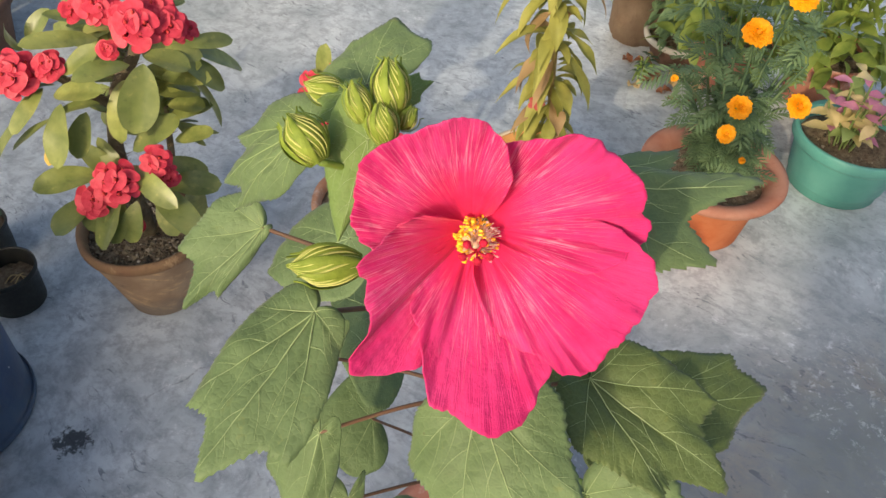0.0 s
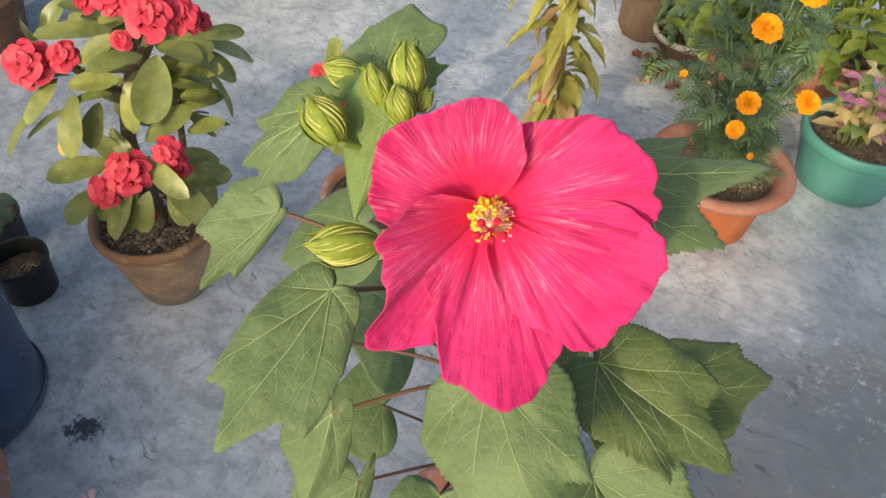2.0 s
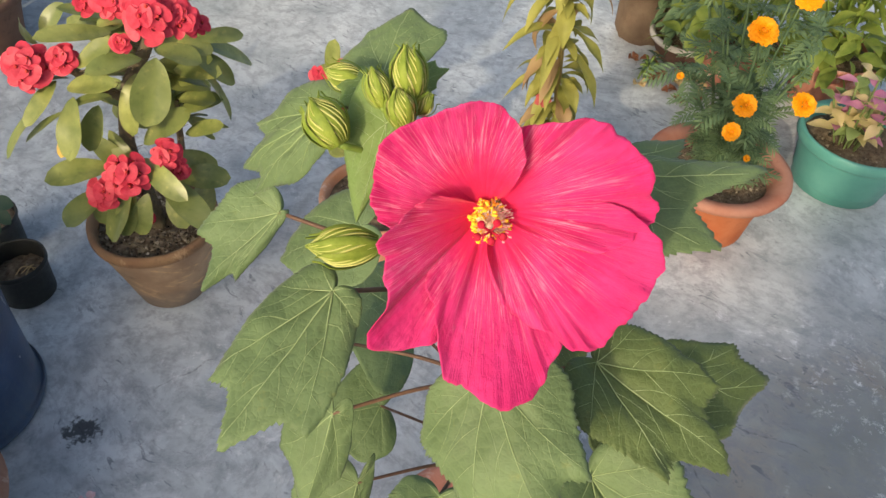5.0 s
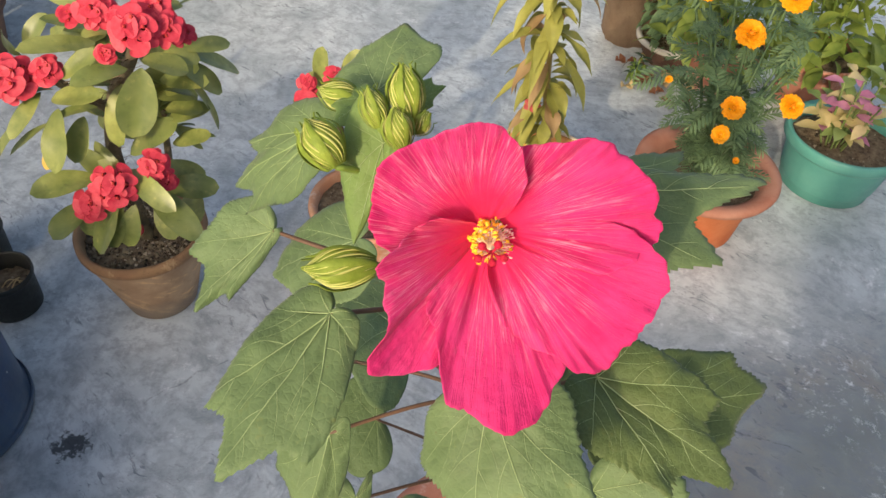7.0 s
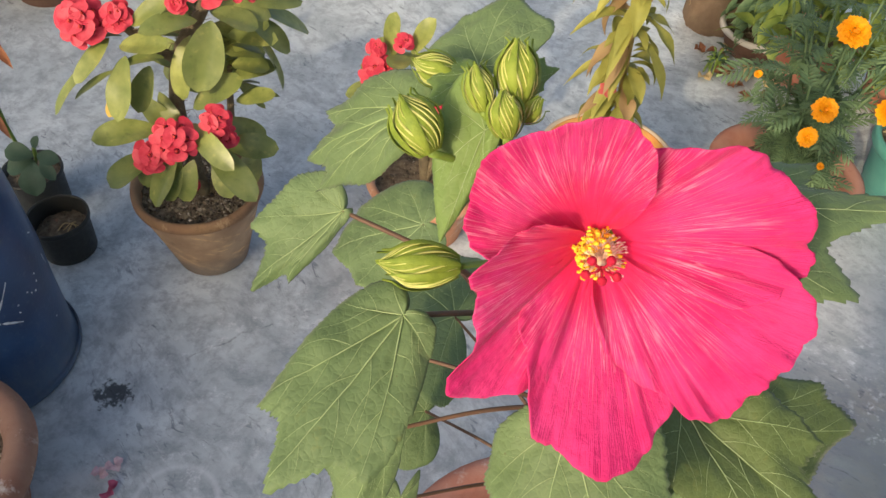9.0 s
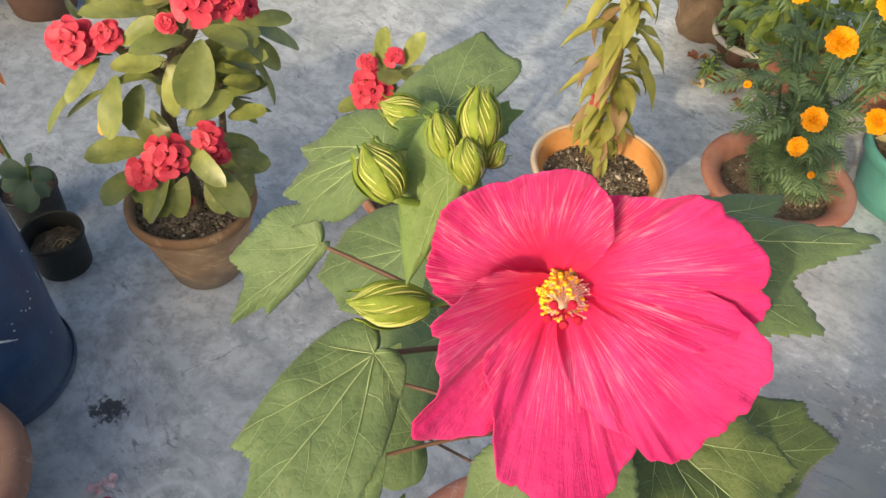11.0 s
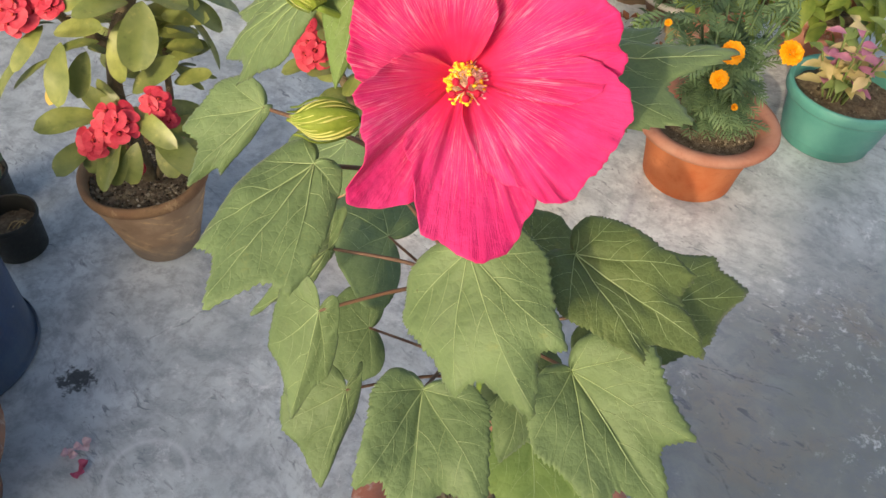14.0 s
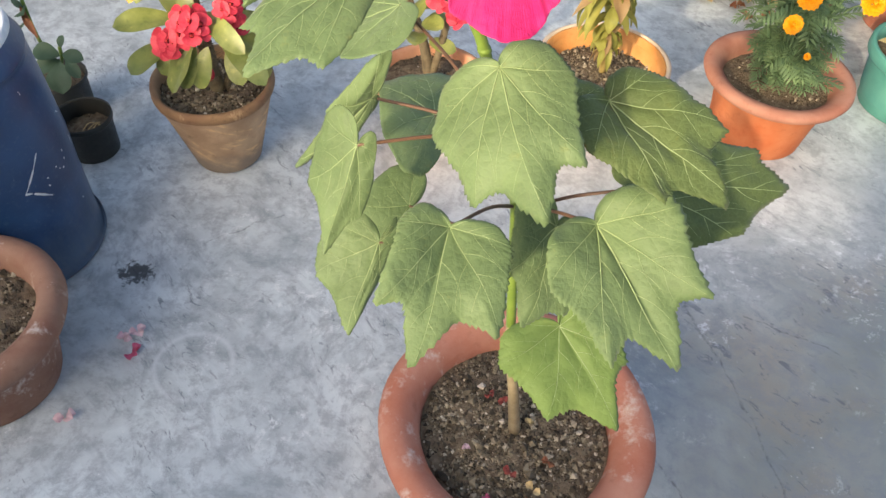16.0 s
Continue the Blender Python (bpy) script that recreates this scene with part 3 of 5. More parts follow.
# ---- pots ----
HIB = Vector((0.211, 0.508, 0.0))
pot("terracotta_pot", "wide-lipped terracotta pot with lime bloom", HIB,
    [(0.098, 0), (0.102, 0.004), (0.118, 0.07), (0.136, 0.140), (0.146, 0.148), (0.166, 0.152), (0.177, 0.162), (0.1795, 0.175), (0.174, 0.187),
     (0.162, 0.193), (0.148, 0.190), (0.136, 0.180), (0.129, 0.168), (0.125, 0.150), (0.120, 0.10)],
    M["terracotta"], 0.1245, 0.149, 3, crumbs=7000, size=0.0052)
pot("terracotta_pot", "stout terracotta pot with rounded lip and dry earth beside barrel", (-0.590, 0.470, 0),
    [(0.090, 0), (0.096, 0.006), (0.108, 0.06), (0.122, 0.125), (0.132, 0.132), (0.146, 0.140), (0.152, 0.155), (0.150, 0.170), (0.141, 0.180),
     (0.126, 0.180), (0.114, 0.170), (0.108, 0.15), (0.104, 0.09)],
    M["brown_clay"], 0.110, 0.135, 5, crumbs=1500, size=0.006)
pot("clay_pot", "weathered light-brown clay pot with darkened rim, holding the tall spurge", (-0.460, 1.050, 0),
    [(0.062, 0), (0.066, 0.004), (0.088, 0.09), (0.107, 0.158), (0.108, 0.160)],
    M["old_clay"], 0.100, 0.158, 7, wobble=0.025, crumbs=1700, size=0.0064,
    rim=[(0.107, 0.1585), (0.112, 0.163), (0.115, 0.172), (0.1145, 0.181), (0.110, 0.185), (0.104, 0.183), (0.101, 0.172), (0.097, 0.15), (0.09, 0.10)], rim_mat=M["burnt_rim"])
pot("clay_pot", "bright orange clay pot with a broad pale lip, holding the marigold", (0.603, 1.430, 0),
    [(0.096, 0), (0.099, 0.004), (0.106, 0.06), (0.118, 0.125), (0.121, 0.129)],
    M["orange_clay"], 0.108, 0.128, 9, crumbs=500, size=0.005,
    rim=[(0.119, 0.126), (0.138, 0.134), (0.148, 0.142), (0.152, 0.150), (0.150, 0.158), (0.140, 0.162), (0.124, 0.158), (0.112, 0.148), (0.107, 0.13), (0.104, 0.09)],
    rim_mat=M["rim_clay"])
pot("clay_pot", "yellow-painted clay pot with a cream rim, holding the balsam", (0.250, 1.378, 0),
    [(0.068, 0), (0.072, 0.004), (0.098, 0.08), (0.119, 0.132), (0.122, 0.136), (0.126, 0.146), (0.1265, 0.1495), (0.124, 0.148), (0.120, 0.135), (0.112, 0.10)],
    M["yellow_clay"], 0.115, 0.106, 11, crumbs=2800, size=0.0060,
    rim=[(0.121, 0.133), (0.133, 0.137), (0.1375, 0.143), (0.1365, 0.151), (0.132, 0.154), (0.1272, 0.152), (0.1262, 0.1485)],
    rim_mat=M["cream"])
pot("clay_pot", "small pale-bottomed terracotta pot holding the short spurge", (-0.082, 1.228, 0),
    [(0.072, 0), (0.075, 0.004), (0.094, 0.08), (0.108, 0.118), (0.115, 0.124), (0.119, 0.132), (0.117, 0.141), (0.110, 0.144), (0.104, 0.140), (0.100, 0.12), (0.09, 0.08)],
    M["pink_clay"], 0.101, 0.122, 13, crumbs=500, size=0.005)
pot("plastic_pot", "teal plastic pot with a rolled rim, holding the coleus", (0.953, 1.627, 0),
    [(0.098, 0), (0.103, 0.003), (0.104, 0.022), (0.107, 0.026), (0.109, 0.03), (0.122, 0.112), (0.123, 0.116), (0.132, 0.118), (0.1345, 0.122), (0.1345, 0.142),
     (0.132, 0.145), (0.126, 0.145), (0.121, 0.14), (0.117, 0.11), (0.112, 0.07)],
    M["teal"], 0.118, 0.112, 15, wobble=0.0, crumbs=400, size=0.005)
pot("nursery_pot", "small black plastic nursery pot with dry twigs on the earth", (-0.722, 0.985, 0),
    [(0.046, 0), (0.048, 0.002), (0.0515, 0.075), (0.0545, 0.076), (0.0555, 0.08), (0.0555, 0.088), (0.0535, 0.089), (0.0515, 0.085), (0.049, 0.05), (0.046, 0.02)],
    M["black_plastic"], 0.0475, 0.052, 17, wobble=0.0, crumbs=160, size=0.003)


def build_barrel():
    b = thing("water_barrel", "scuffed blue plastic barrel with white paint drips, open at the top", "barrel", (-0.712, 0.732, 0))
    part("body", lathe([(0.132, 0.0), (0.137, 0.003), (0.1385, 0.012), (0.136, 0.020), (0.133, 0.024), (0.134, 0.05), (0.1365, 0.15), (0.1405, 0.22), (0.139, 0.32), (0.1375, 0.370),
                        (0.1345, 0.376), (0.1340, 0.384), (0.1372, 0.388), (0.1378, 0.394), (0.133, 0.400), (0.126, 0.425), (0.123, 0.430), (0.118, 0.429), (0.116, 0.41), (0.117, 0.36), (0.118, 0.30)], 72), M["barrel"], b)
    part("base_ring", lathe([(0.1385, 0.006), (0.1402, 0.009), (0.1402, 0.017), (0.1385, 0.020)], 72, cap=False), M["barrel"], b)
    part("rim_paint", lathe([(0.1275, 0.421), (0.1244, 0.4312), (0.1175, 0.4302), (0.1155, 0.405), (0.1162, 0.38)], 72, 0.004, 3, cap=False), M["barrel_white"], b, "white paint crust on the rim")
    # lighter blue disc paints in daylight that comes through the plastic
    part("inner_base", lathe([(0.0001, 0.352), (0.117, 0.352)], 48, cap=False), M["barrel_inner_lit"], b, "inside of the barrel, its daylight glow put into the blue")

    def skin(z):
        return 0.0012 + (0.134 + 0.0025 * (z - 0.05) / 0.1 if z < 0.15 else 0.1365 + 0.004 * (z - 0.15) / 0.07 if z < 0.22 else 0.1405 - 0.0015 * (z - 0.22) / 0.1)

    rnd = random.Random(5)
    for a0, z0, a1, z1, w in ((-7.5, 0.264, -14.3, 0.243, 0.0011), (-14.3, 0.243, -24.7, 0.213, 0.0016), (-25.5, 0.212, -21.5, 0.206, 0.0024), (-20.5, 0.204, -9.7, 0.178, 0.0022), (29.0, 0.224, 31.0, 0.198, 0.0014),
                              (26.0, 0.278, 30.0, 0.270, 0.0012), (12.0, 0.229, 12.6, 0.225, 0.0018), (11.0, 0.215, 11.6, 0.211, 0.0018), (0.5, 0.218, 1.6, 0.215, 0.0014), (-8.5, 0.214, -7.4, 0.211, 0.0014),
                              (7.0, 0.204, 7.8, 0.200, 0.0016), (-9.4, 0.200, -8.4, 0.196, 0.0012), (14.5, 0.117, 15.2, 0.113, 0.0016), (0.6, 0.364, 1.2, 0.356, 0.0009), (3.5, 0.209, 4.2, 0.206, 0.0012)):
        verts, faces = [], []
        for i in range(7):
            u = i / 6
            ww = w * (0.45 + 0.55 * math.sin(math.pi * min(1, u + 0.15))) * rnd.uniform(0.7, 1.25)
            a, z = radians(a0 + (a1 - a0) * u), z0 + (z1 - z0) * u
            dz, da = (z1 - z0), radians(a1 - a0) * 0.137
            nl = math.hypot(dz, da)
            for s in (-1, 1):
                zz, aa = z + s * ww * da / nl, a - s * ww * dz / nl / 0.137
                verts.append(Vector((skin(zz) * math.cos(aa), skin(zz) * math.sin(aa), zz)))
        for i in range(6):
            faces.append((2 * i, 2 * i + 1, 2 * i + 3, 2 * i + 2))
        part("paint_drip", (verts, faces), M["barrel_white"], b, "dried white paint drip")


build_barrel()


# ---- the hibiscus ----
OUTLINE = ((0, 1.0), (3, 0.94), (8, 0.85), (14, 0.76), (19, 0.745), (24, 0.80), (29, 0.875), (33, 0.80), (41, 0.69), (52, 0.635), (60, 0.625), (66, 0.60), (78, 0.49), (92, 0.40),
           (110, 0.26), (130, 0.17), (150, 0.10), (166, 0.06), (178, 0.035), (181, 0.03))


OVATE = ((0, 1.0), (10, 0.95), (20, 0.89), (32, 0.81), (50, 0.69), (75, 0.56), (110, 0.40), (150, 0.22), (181, 0.04))
SMOOTH = {14.0: 0.55, 16.0: 0.55, 18.0: 0.8, 10.0: 1.0, 11.0: 0.9, 19.0: 0.6, 12.0: 0.4, 1.0: 0.15, 7.0: 0.3, 9.0: 0.5, 22.0: 0.7, 15.0: -0.5, 6.0: -0.35, 3.0: -0.2}


def along(table, q):
    for (a0, r0), (a1, r1) in zip(table, table[1:]):
        if a0 <= q <= a1:
            return r0 + (r1 - r0) * (q - a0) / (a1 - a0)


def reach(a, teeth, seed):
    """How far the leaf reaches from its base in the direction a, in degrees from the midrib."""
    q = abs(a)
    k = SMOOTH.get(seed, 0.0)
    r = along(OUTLINE, q) * (1 - k) + along(OVATE, q) * k
    saw = (a * (0.40 + 0.10 * noise.noise((a * 0.02, seed, 5.0))) + seed) % 1.0
    r *= 1 + teeth * (1 - 0.6 * k) * (saw - 0.5) * (1 + noise.noise((a * 0.11, seed, 2.0))) + 0.035 * noise.noise((a * 0.03 + seed * 3, seed, 0.3))
    return r


def palmate(plant, base, tip, left, right, bulge=0.10, material=None, seed=0.0, label="", teeth=0.045, wave=0.045, curl=0.0, slim=(1.0, 1.0)):
    """A broad lobed leaf: base, the tips of its middle lobe and of the two side lobes; its veins stand on it."""
    b, mid = Vector(base), Vector(tip) - Vector(base)
    ku, kv = 0.85 * math.cos(radians(29)), 0.85 * math.sin(radians(29))
    wl = (Vector(left) - b - mid * ku) / kv
    wr = (Vector(right) - b - mid * ku) / kv
    nrm = (mid.cross(wl - wr)).normalized()
    if nrm.dot(Vector((0, -0.6, 0.8))) < 0:
        nrm = -nrm
    ln = mid.length

    def at(a, s, lift=0.0):
        q = min(1.0, max(0.0, (abs(a) - 32) / 34))
        r = reach(a, teeth * s ** 8, seed) * s * (1 - (1 - slim[a >= 0]) * q * q * (3 - 2 * q))
        u, v = r * math.cos(radians(a)), r * math.sin(radians(a))
        p = b + mid * u + (wr * v if v >= 0 else wl * -v)
        veins = min(abs(abs(a) - q) for q in (0, 29, 66))
        h = 0.62 * bulge * ln * 4 * s * (1 - s) * (0.35 + 0.65 * r) - 0.008 * ln * math.exp(-(veins / 7.0) ** 2) * min(1, s * 3)
        h += wave * ln * s * s * noise.noise((u * 4 + seed * 5, v * 4, seed)) + 0.012 * ln * noise.noise((u * 7, v * 7 + seed, seed))
        h -= curl * ln * s ** 4 * (1 if abs(a) > 20 else 0.5)
        return p + nrm * (h + lift)

    na, ns = 360, 18
    verts, faces = [b + nrm * 0.0], []
    for j in range(1, ns + 1):
        for i in range(na + 1):
            verts.append(at(-180 + 360 * i / na, j / ns))
    for i in range(na):
        faces.append((0, 1 + i, 2 + i))
    for j in range(ns - 1):
        for i in range(na):
            a = 1 + j * (na + 1) + i
            faces.append((a, a + na + 1, a + na + 2, a + 1))
    ob = part("leaf", (verts, faces), material or M["hib_leaf"], plant, label)
    sol = ob.modifiers.new("thickness", "SOLIDIFY")
    sol.thickness, sol.offset = 0.0005, -1.0
    tubes = []
    for a, w, end in ((0, 1.0, 0.97), (29, 0.85, 0.95), (-29, 0.85, 0.95), (66, 0.65, 0.92), (-66, 0.65, 0.92), (108, 0.45, 0.85), (-108, 0.45, 0.85)):
        pts = [at(a + 3 * math.sin(s * 3 + seed), s, 0.0006) for s in [end * q / 16 for q in range(17)]]
        tubes.append(tube(pts, [0.0047 * ln * w * (1 - 0.78 * q / 16) for q in range(17)], 5))
        if abs(a) > 100:
            continue
        for s0, turn in ((0.27, 44), (0.36, -46), (0.50, 42), (0.60, -42), (0.74, 38)):
            if abs(a) == 66 and s0 > 0.7:
                continue
            a0 = a + 3 * math.sin(s0 * 3 + seed)
            r0 = reach(a0, 0, seed) * s0
            x0, y0 = r0 * math.cos(radians(a0)), r0 * math.sin(radians(a0))
            pts, x, y, bend = [at(a0, s0, 0.0005)], x0, y0, radians(a0 + turn)
            for q in range(11):
                x, y = x + 0.034 * math.cos(bend), y + 0.034 * math.sin(bend)
                bend -= radians(turn) * 0.075
                aa, rr = math.degrees(math.atan2(y, x)), math.hypot(x, y)
                s = rr / max(0.05, reach(aa, 0, seed))
                near = min(abs(aa - v) for v in (0, 29, -29, 66, -66, 108, -108) if v != a)
                if s > 0.94 or near < 2.5:
                    break
                pts.append(at(aa, s, 0.0005))
            if len(pts) > 3:
                tubes.append(tube(pts, [0.0019 * ln * w * (1 - 0.85 * i / (len(pts) - 1)) for i in range(len(pts))], 4))
    part("vein_net", join(*tubes), M["hib_vein"], ob, "pale leaf veins")
    return ob


def stalk(plant, pts, r0, r1, material, name="petiole", label=""):
    c = curve(pts, 7)
    n = len(c)
    return part(name, tube(c, [r0 + (r1 - r0) * i / (n - 1) for i in range(n)], 8), material, plant, label)


def bud(plant, base, tip, width, seed):
    """A plump striped flower bud wrapped in sepals with narrow bracts round it."""
    b, t = Vector(base), Vector(tip)
    d = t - b
    ln = d.length
    d = d.normalized()
    x = d.orthogonal().normalized()
    y = d.cross(x)
    rnd = random.Random(seed)

    def skin(a, u, lift=0.0):
        u = min(u, 1.0)
        r = width / 2 * (math.sin(math.pi * min(1, u * 0.93 + 0.07)) ** 0.62 if u < 0.55 else math.cos((u - 0.55) / 0.45 * math.pi / 2) ** 1.3 * math.sin(math.pi * (0.55 * 0.93 + 0.07)) ** 0.62)
        r *= 1 + 0.11 * abs(math.sin(2.5 * (a + 1.2 * u))) + 0.03 * math.sin(9 * a + seed + 2 * u)
        return b + d * ln * u + (x * math.cos(a) + y * math.sin(a)) * (r + lift)

    n, m = 30, 14
    verts = [skin(2 * math.pi * i / n, j / m) for j in range(m + 1) for i in range(n)]
    faces = [(j * n + i, j * n + (i + 1) % n, (j + 1) * n + (i + 1) % n, (j + 1) * n + i) for j in range(m) for i in range(n)]
    ob = part("bud", (verts, faces), M["sepal"], plant, "striped yellow-green flower bud")
    ribs = []
    for k in range(21):
        a = 2 * math.pi * k / 21 + rnd.uniform(-0.05, 0.05)
        pts = [skin(a - 1.1 * (j / 10), 0.04 + 0.92 * j / 10, 0.0001) for j in range(11)]
        ribs.append(tube(pts, [width * (0.034 if k % 3 == 0 else 0.021) * math.sin(math.pi * (0.08 + 0.9 * j / 10)) for j in range(11)], 5))
    part("rib_net", join(*ribs), M["sepal_rib"], ob, "pale ribs of the sepals")
    for k in range(7):
        a = 2 * math.pi * k / 7 + rnd.uniform(-0.2, 0.2)
        end = rnd.uniform(0.82, 1.16)
        pts = [skin(a, end * j / 8, 0.0006 + 0.0016 * (j / 8) ** 2 + (0.0022 if j == 8 else 0.0)) for j in range(9)]
        w = width * 0.13
        vv, ff = [], []
        for j, p in enumerate(pts):
            s = (x * -math.sin(a) + y * math.cos(a)) * w * math.sin(math.pi * (0.12 + 0.86 * j / 8))
            vv += [p - s, p + (x * math.cos(a) + y * math.sin(a)) * w * 0.4, p + s]
        for j in range(8):
            for i in range(2):
                q = j * 3 + i
                ff.append((q, q + 1, q + 4, q + 3))
        part("bract", (vv, ff), M["sepal"], ob)
    return ob


def hibiscus():
    h = thing("hibiscus_plant", "tall potted hibiscus with an open pink flower and fat buds", "plant", HIB + Vector((0, 0, 0.16)))
    shift = -(HIB + Vector((0, 0, 0.16)))
    made = []
    stem = [(0.211, 0.505, 0.155), (0.199, 0.503, 0.25), (0.187, 0.497, 0.335), (0.174, 0.483, 0.48), (0.168, 0.472, 0.57), (0.163, 0.462, 0.625), (0.148, 0.446, 0.70), (0.131, 0.433, 0.775), (0.117, 0.430, 0.810), (0.105, 0.432, 0.86), (0.098, 0.432, 0.905)]
    cut = 2
    c = curve(stem, 6)
    k = cut * 6
    made.append(part("woody_stem", tube(c[:k + 1], [0.0082 - 0.003 * i / k for i in range(k + 1)], 10), M["woody_stem"], h, "pale woody lower stem"))
    made.append(part("stem", tube(c[k:], [0.0052 - 0.0022 * i / (len(c) - k) for i in range(len(c) - k)], 10), M["green_stem"], h, "green upper stem"))
    for z in (0.30, 0.42, 0.53, 0.60, 0.66, 0.72, 0.775, 0.82):
        p = min(c, key=lambda q: abs(q.z - z))
        made.append(part("node", ball(p, 0.0062 if z < 0.55 else 0.005, (1, 1, 0.7)), M["green_stem"] if z > 0.5 else M["woody_stem"], h))

    leaves = (
        # base, middle tip, left lobe, right lobe, where the stalk leaves the stem, bulge, seed, leaf tone (0 grown, 1
        # young, 2 darker olive)
        ((0.071, 0.374, 0.854), (0.037, 0.297, 0.829), (0.025, 0.332, 0.836), (0.074, 0.309, 0.836), (0.131, 0.433, 0.79), 0.1, 1.0, 0),
        ((0.018, 0.456, 0.82), (-0.023, 0.417, 0.784), (-0.03, 0.446, 0.806), (-0.002, 0.425, 0.793), (0.12, 0.431, 0.8), 0.14, 2.0, 0),
        ((0.224, 0.391, 0.684), (0.296, 0.318, 0.638), (0.247, 0.307, 0.654), (0.301, 0.357, 0.678), (0.166, 0.468, 0.6), 0.14, 3.0, 0),
        ((0.149, 0.372, 0.808), (0.191, 0.303, 0.765), (0.149, 0.317, 0.755), (0.203, 0.336, 0.785), (0.14, 0.44, 0.74), 0.14, 4.0, 0),
        ((0.213, 0.424, 0.76), (0.296, 0.376, 0.733), (0.254, 0.363, 0.742), (0.286, 0.421, 0.757), (0.155, 0.453, 0.67), 0.12, 5.0, 2),
        ((0.1297, 0.3637, 0.6822), (0.126, 0.272, 0.646), (0.0986, 0.2992, 0.6755), (0.174, 0.303, 0.662), (0.164, 0.465, 0.61), 0.14, 6.0, 0),
        ((0.057, 0.395, 0.71), (0.0404, 0.355, 0.6338), (0.0216, 0.387, 0.6717), (0.063, 0.3771, 0.6594), (0.15, 0.449, 0.69), 0.05, 7.0, 0),
        ((0.049, 0.456, 0.702), (-0.016, 0.444, 0.625), (0.0167, 0.4466, 0.6921), (0.01, 0.452, 0.632), (0.15, 0.449, 0.69), 0.12, 8.0, 0),
        ((0.067, 0.403, 0.604), (0.056, 0.351, 0.543), (0.022, 0.376, 0.578), (0.0738, 0.3923, 0.5769), (0.17, 0.477, 0.53), 0.06, 9.0, 0),
        ((0.0623, 0.5147, 0.5312), (0.012, 0.4986, 0.5335), (0.0421, 0.4707, 0.5111), (0.0303, 0.5401, 0.5464), (0.17, 0.477, 0.53), 0.1, 10.0, 0),
        ((0.0722, 0.567, 0.6019), (0.008, 0.6029, 0.6014), (0.0462, 0.6393, 0.5949), (0.0338, 0.5236, 0.6091), (0.165, 0.467, 0.61), 0.1, 11.0, 0),
        ((0.2, 0.443, 0.62), (0.19, 0.379, 0.562), (0.17, 0.405, 0.602), (0.222, 0.404, 0.56), (0.168, 0.472, 0.57), 0.1, 12.0, 0),
        ((0.228, 0.487, 0.43), (0.31, 0.422, 0.36), (0.235, 0.411, 0.38), (0.303, 0.477, 0.41), (0.19, 0.498, 0.31), 0.12, 13.0, 1),
        ((0.254, 0.47, 0.65), (0.383, 0.53, 0.63), (0.346, 0.48, 0.615), (0.345, 0.541, 0.653), (0.166, 0.468, 0.6), 0.06, 14.0, 2),
        ((0.176, 0.452, 0.872), (0.28, 0.473, 0.88), (0.249, 0.422, 0.869), (0.2376, 0.4937, 0.8767), (0.117, 0.43, 0.81), 0.05, 15.0, 0),
        ((0.08, 0.457, 0.921), (0.0868, 0.4987, 0.9342), (0.0671, 0.4861, 0.9252), (0.106, 0.486, 0.93), (0.1, 0.432, 0.9), 0.06, 16.0, 0),
        ((0.058, 0.439, 0.908), (-0.001, 0.456, 0.851), (0.008, 0.47, 0.872), (0.011, 0.443, 0.846), (0.104, 0.432, 0.87), 0.12, 17.0, 0),
        ((0.0906, 0.4083, 0.9281), (0.0817, 0.381, 0.8928), (0.0733, 0.3983, 0.9133), (0.0926, 0.3963, 0.9133), (0.099, 0.431, 0.9), 0.1, 18.0, 1),
        ((0.0433, 0.5525, 0.7199), (-0.026, 0.547, 0.676), (0.008, 0.51, 0.69), (-0.015, 0.585, 0.69), (0.15, 0.449, 0.69), 0.06, 19.0, 0),
        ((0.079, 0.44, 0.929), (0.066, 0.416, 0.927), (0.064, 0.432, 0.928), (0.079, 0.42, 0.928), (0.096, 0.432, 0.915), 0.06, 20.0, 1),
        ((0.1, 0.432, 0.934), (0.113, 0.447, 0.934), (0.108, 0.436, 0.93), (0.106, 0.446, 0.938), (0.097, 0.432, 0.915), 0.06, 21.0, 1),
        ((0.1913, 0.4868, 0.7028), (0.2285, 0.4981, 0.6973), (0.2121, 0.5124, 0.7046), (0.2175, 0.4717, 0.6941), (0.158, 0.457, 0.65), 0.08, 22.0, 2),
    )
    narrow = {18.0: (1.0, 0.8), 6.0: (0.8, 0.72), 16.0: (1.1, 0.35), 1.0: (0.8, 0.5), 7.0: (0.8, 0.6), 8.0: (0.9, 0.4), 9.0: (0.85, 0.6), 2.0: (0.85, 0.5), 15.0: (0.9, 0.6), 10.0: (0.8, 0.8), 5.0: (1.0, 0.72), 11.0: (1.05, 1.05)}
    for base, tip, left, right, foot, bulge, seed, leaf_tone in leaves:
        ob = palmate(h, base, tip, left, right, bulge, M[("hib_leaf", "hib_young", "hib_olive")[leaf_tone]], seed, slim=narrow.get(seed, (1.0, 1.0)))
        made.append(ob)
        b, f = Vector(base), Vector(foot)
        sag = Vector((0, 0, 0.10 * (b - f).length))
        made.append(stalk(h, [f, f + (b - f) * 0.45 + sag * 0.6, b], 0.0017, 0.0012, M["petiole"], label="reddish-brown leaf stalk"))
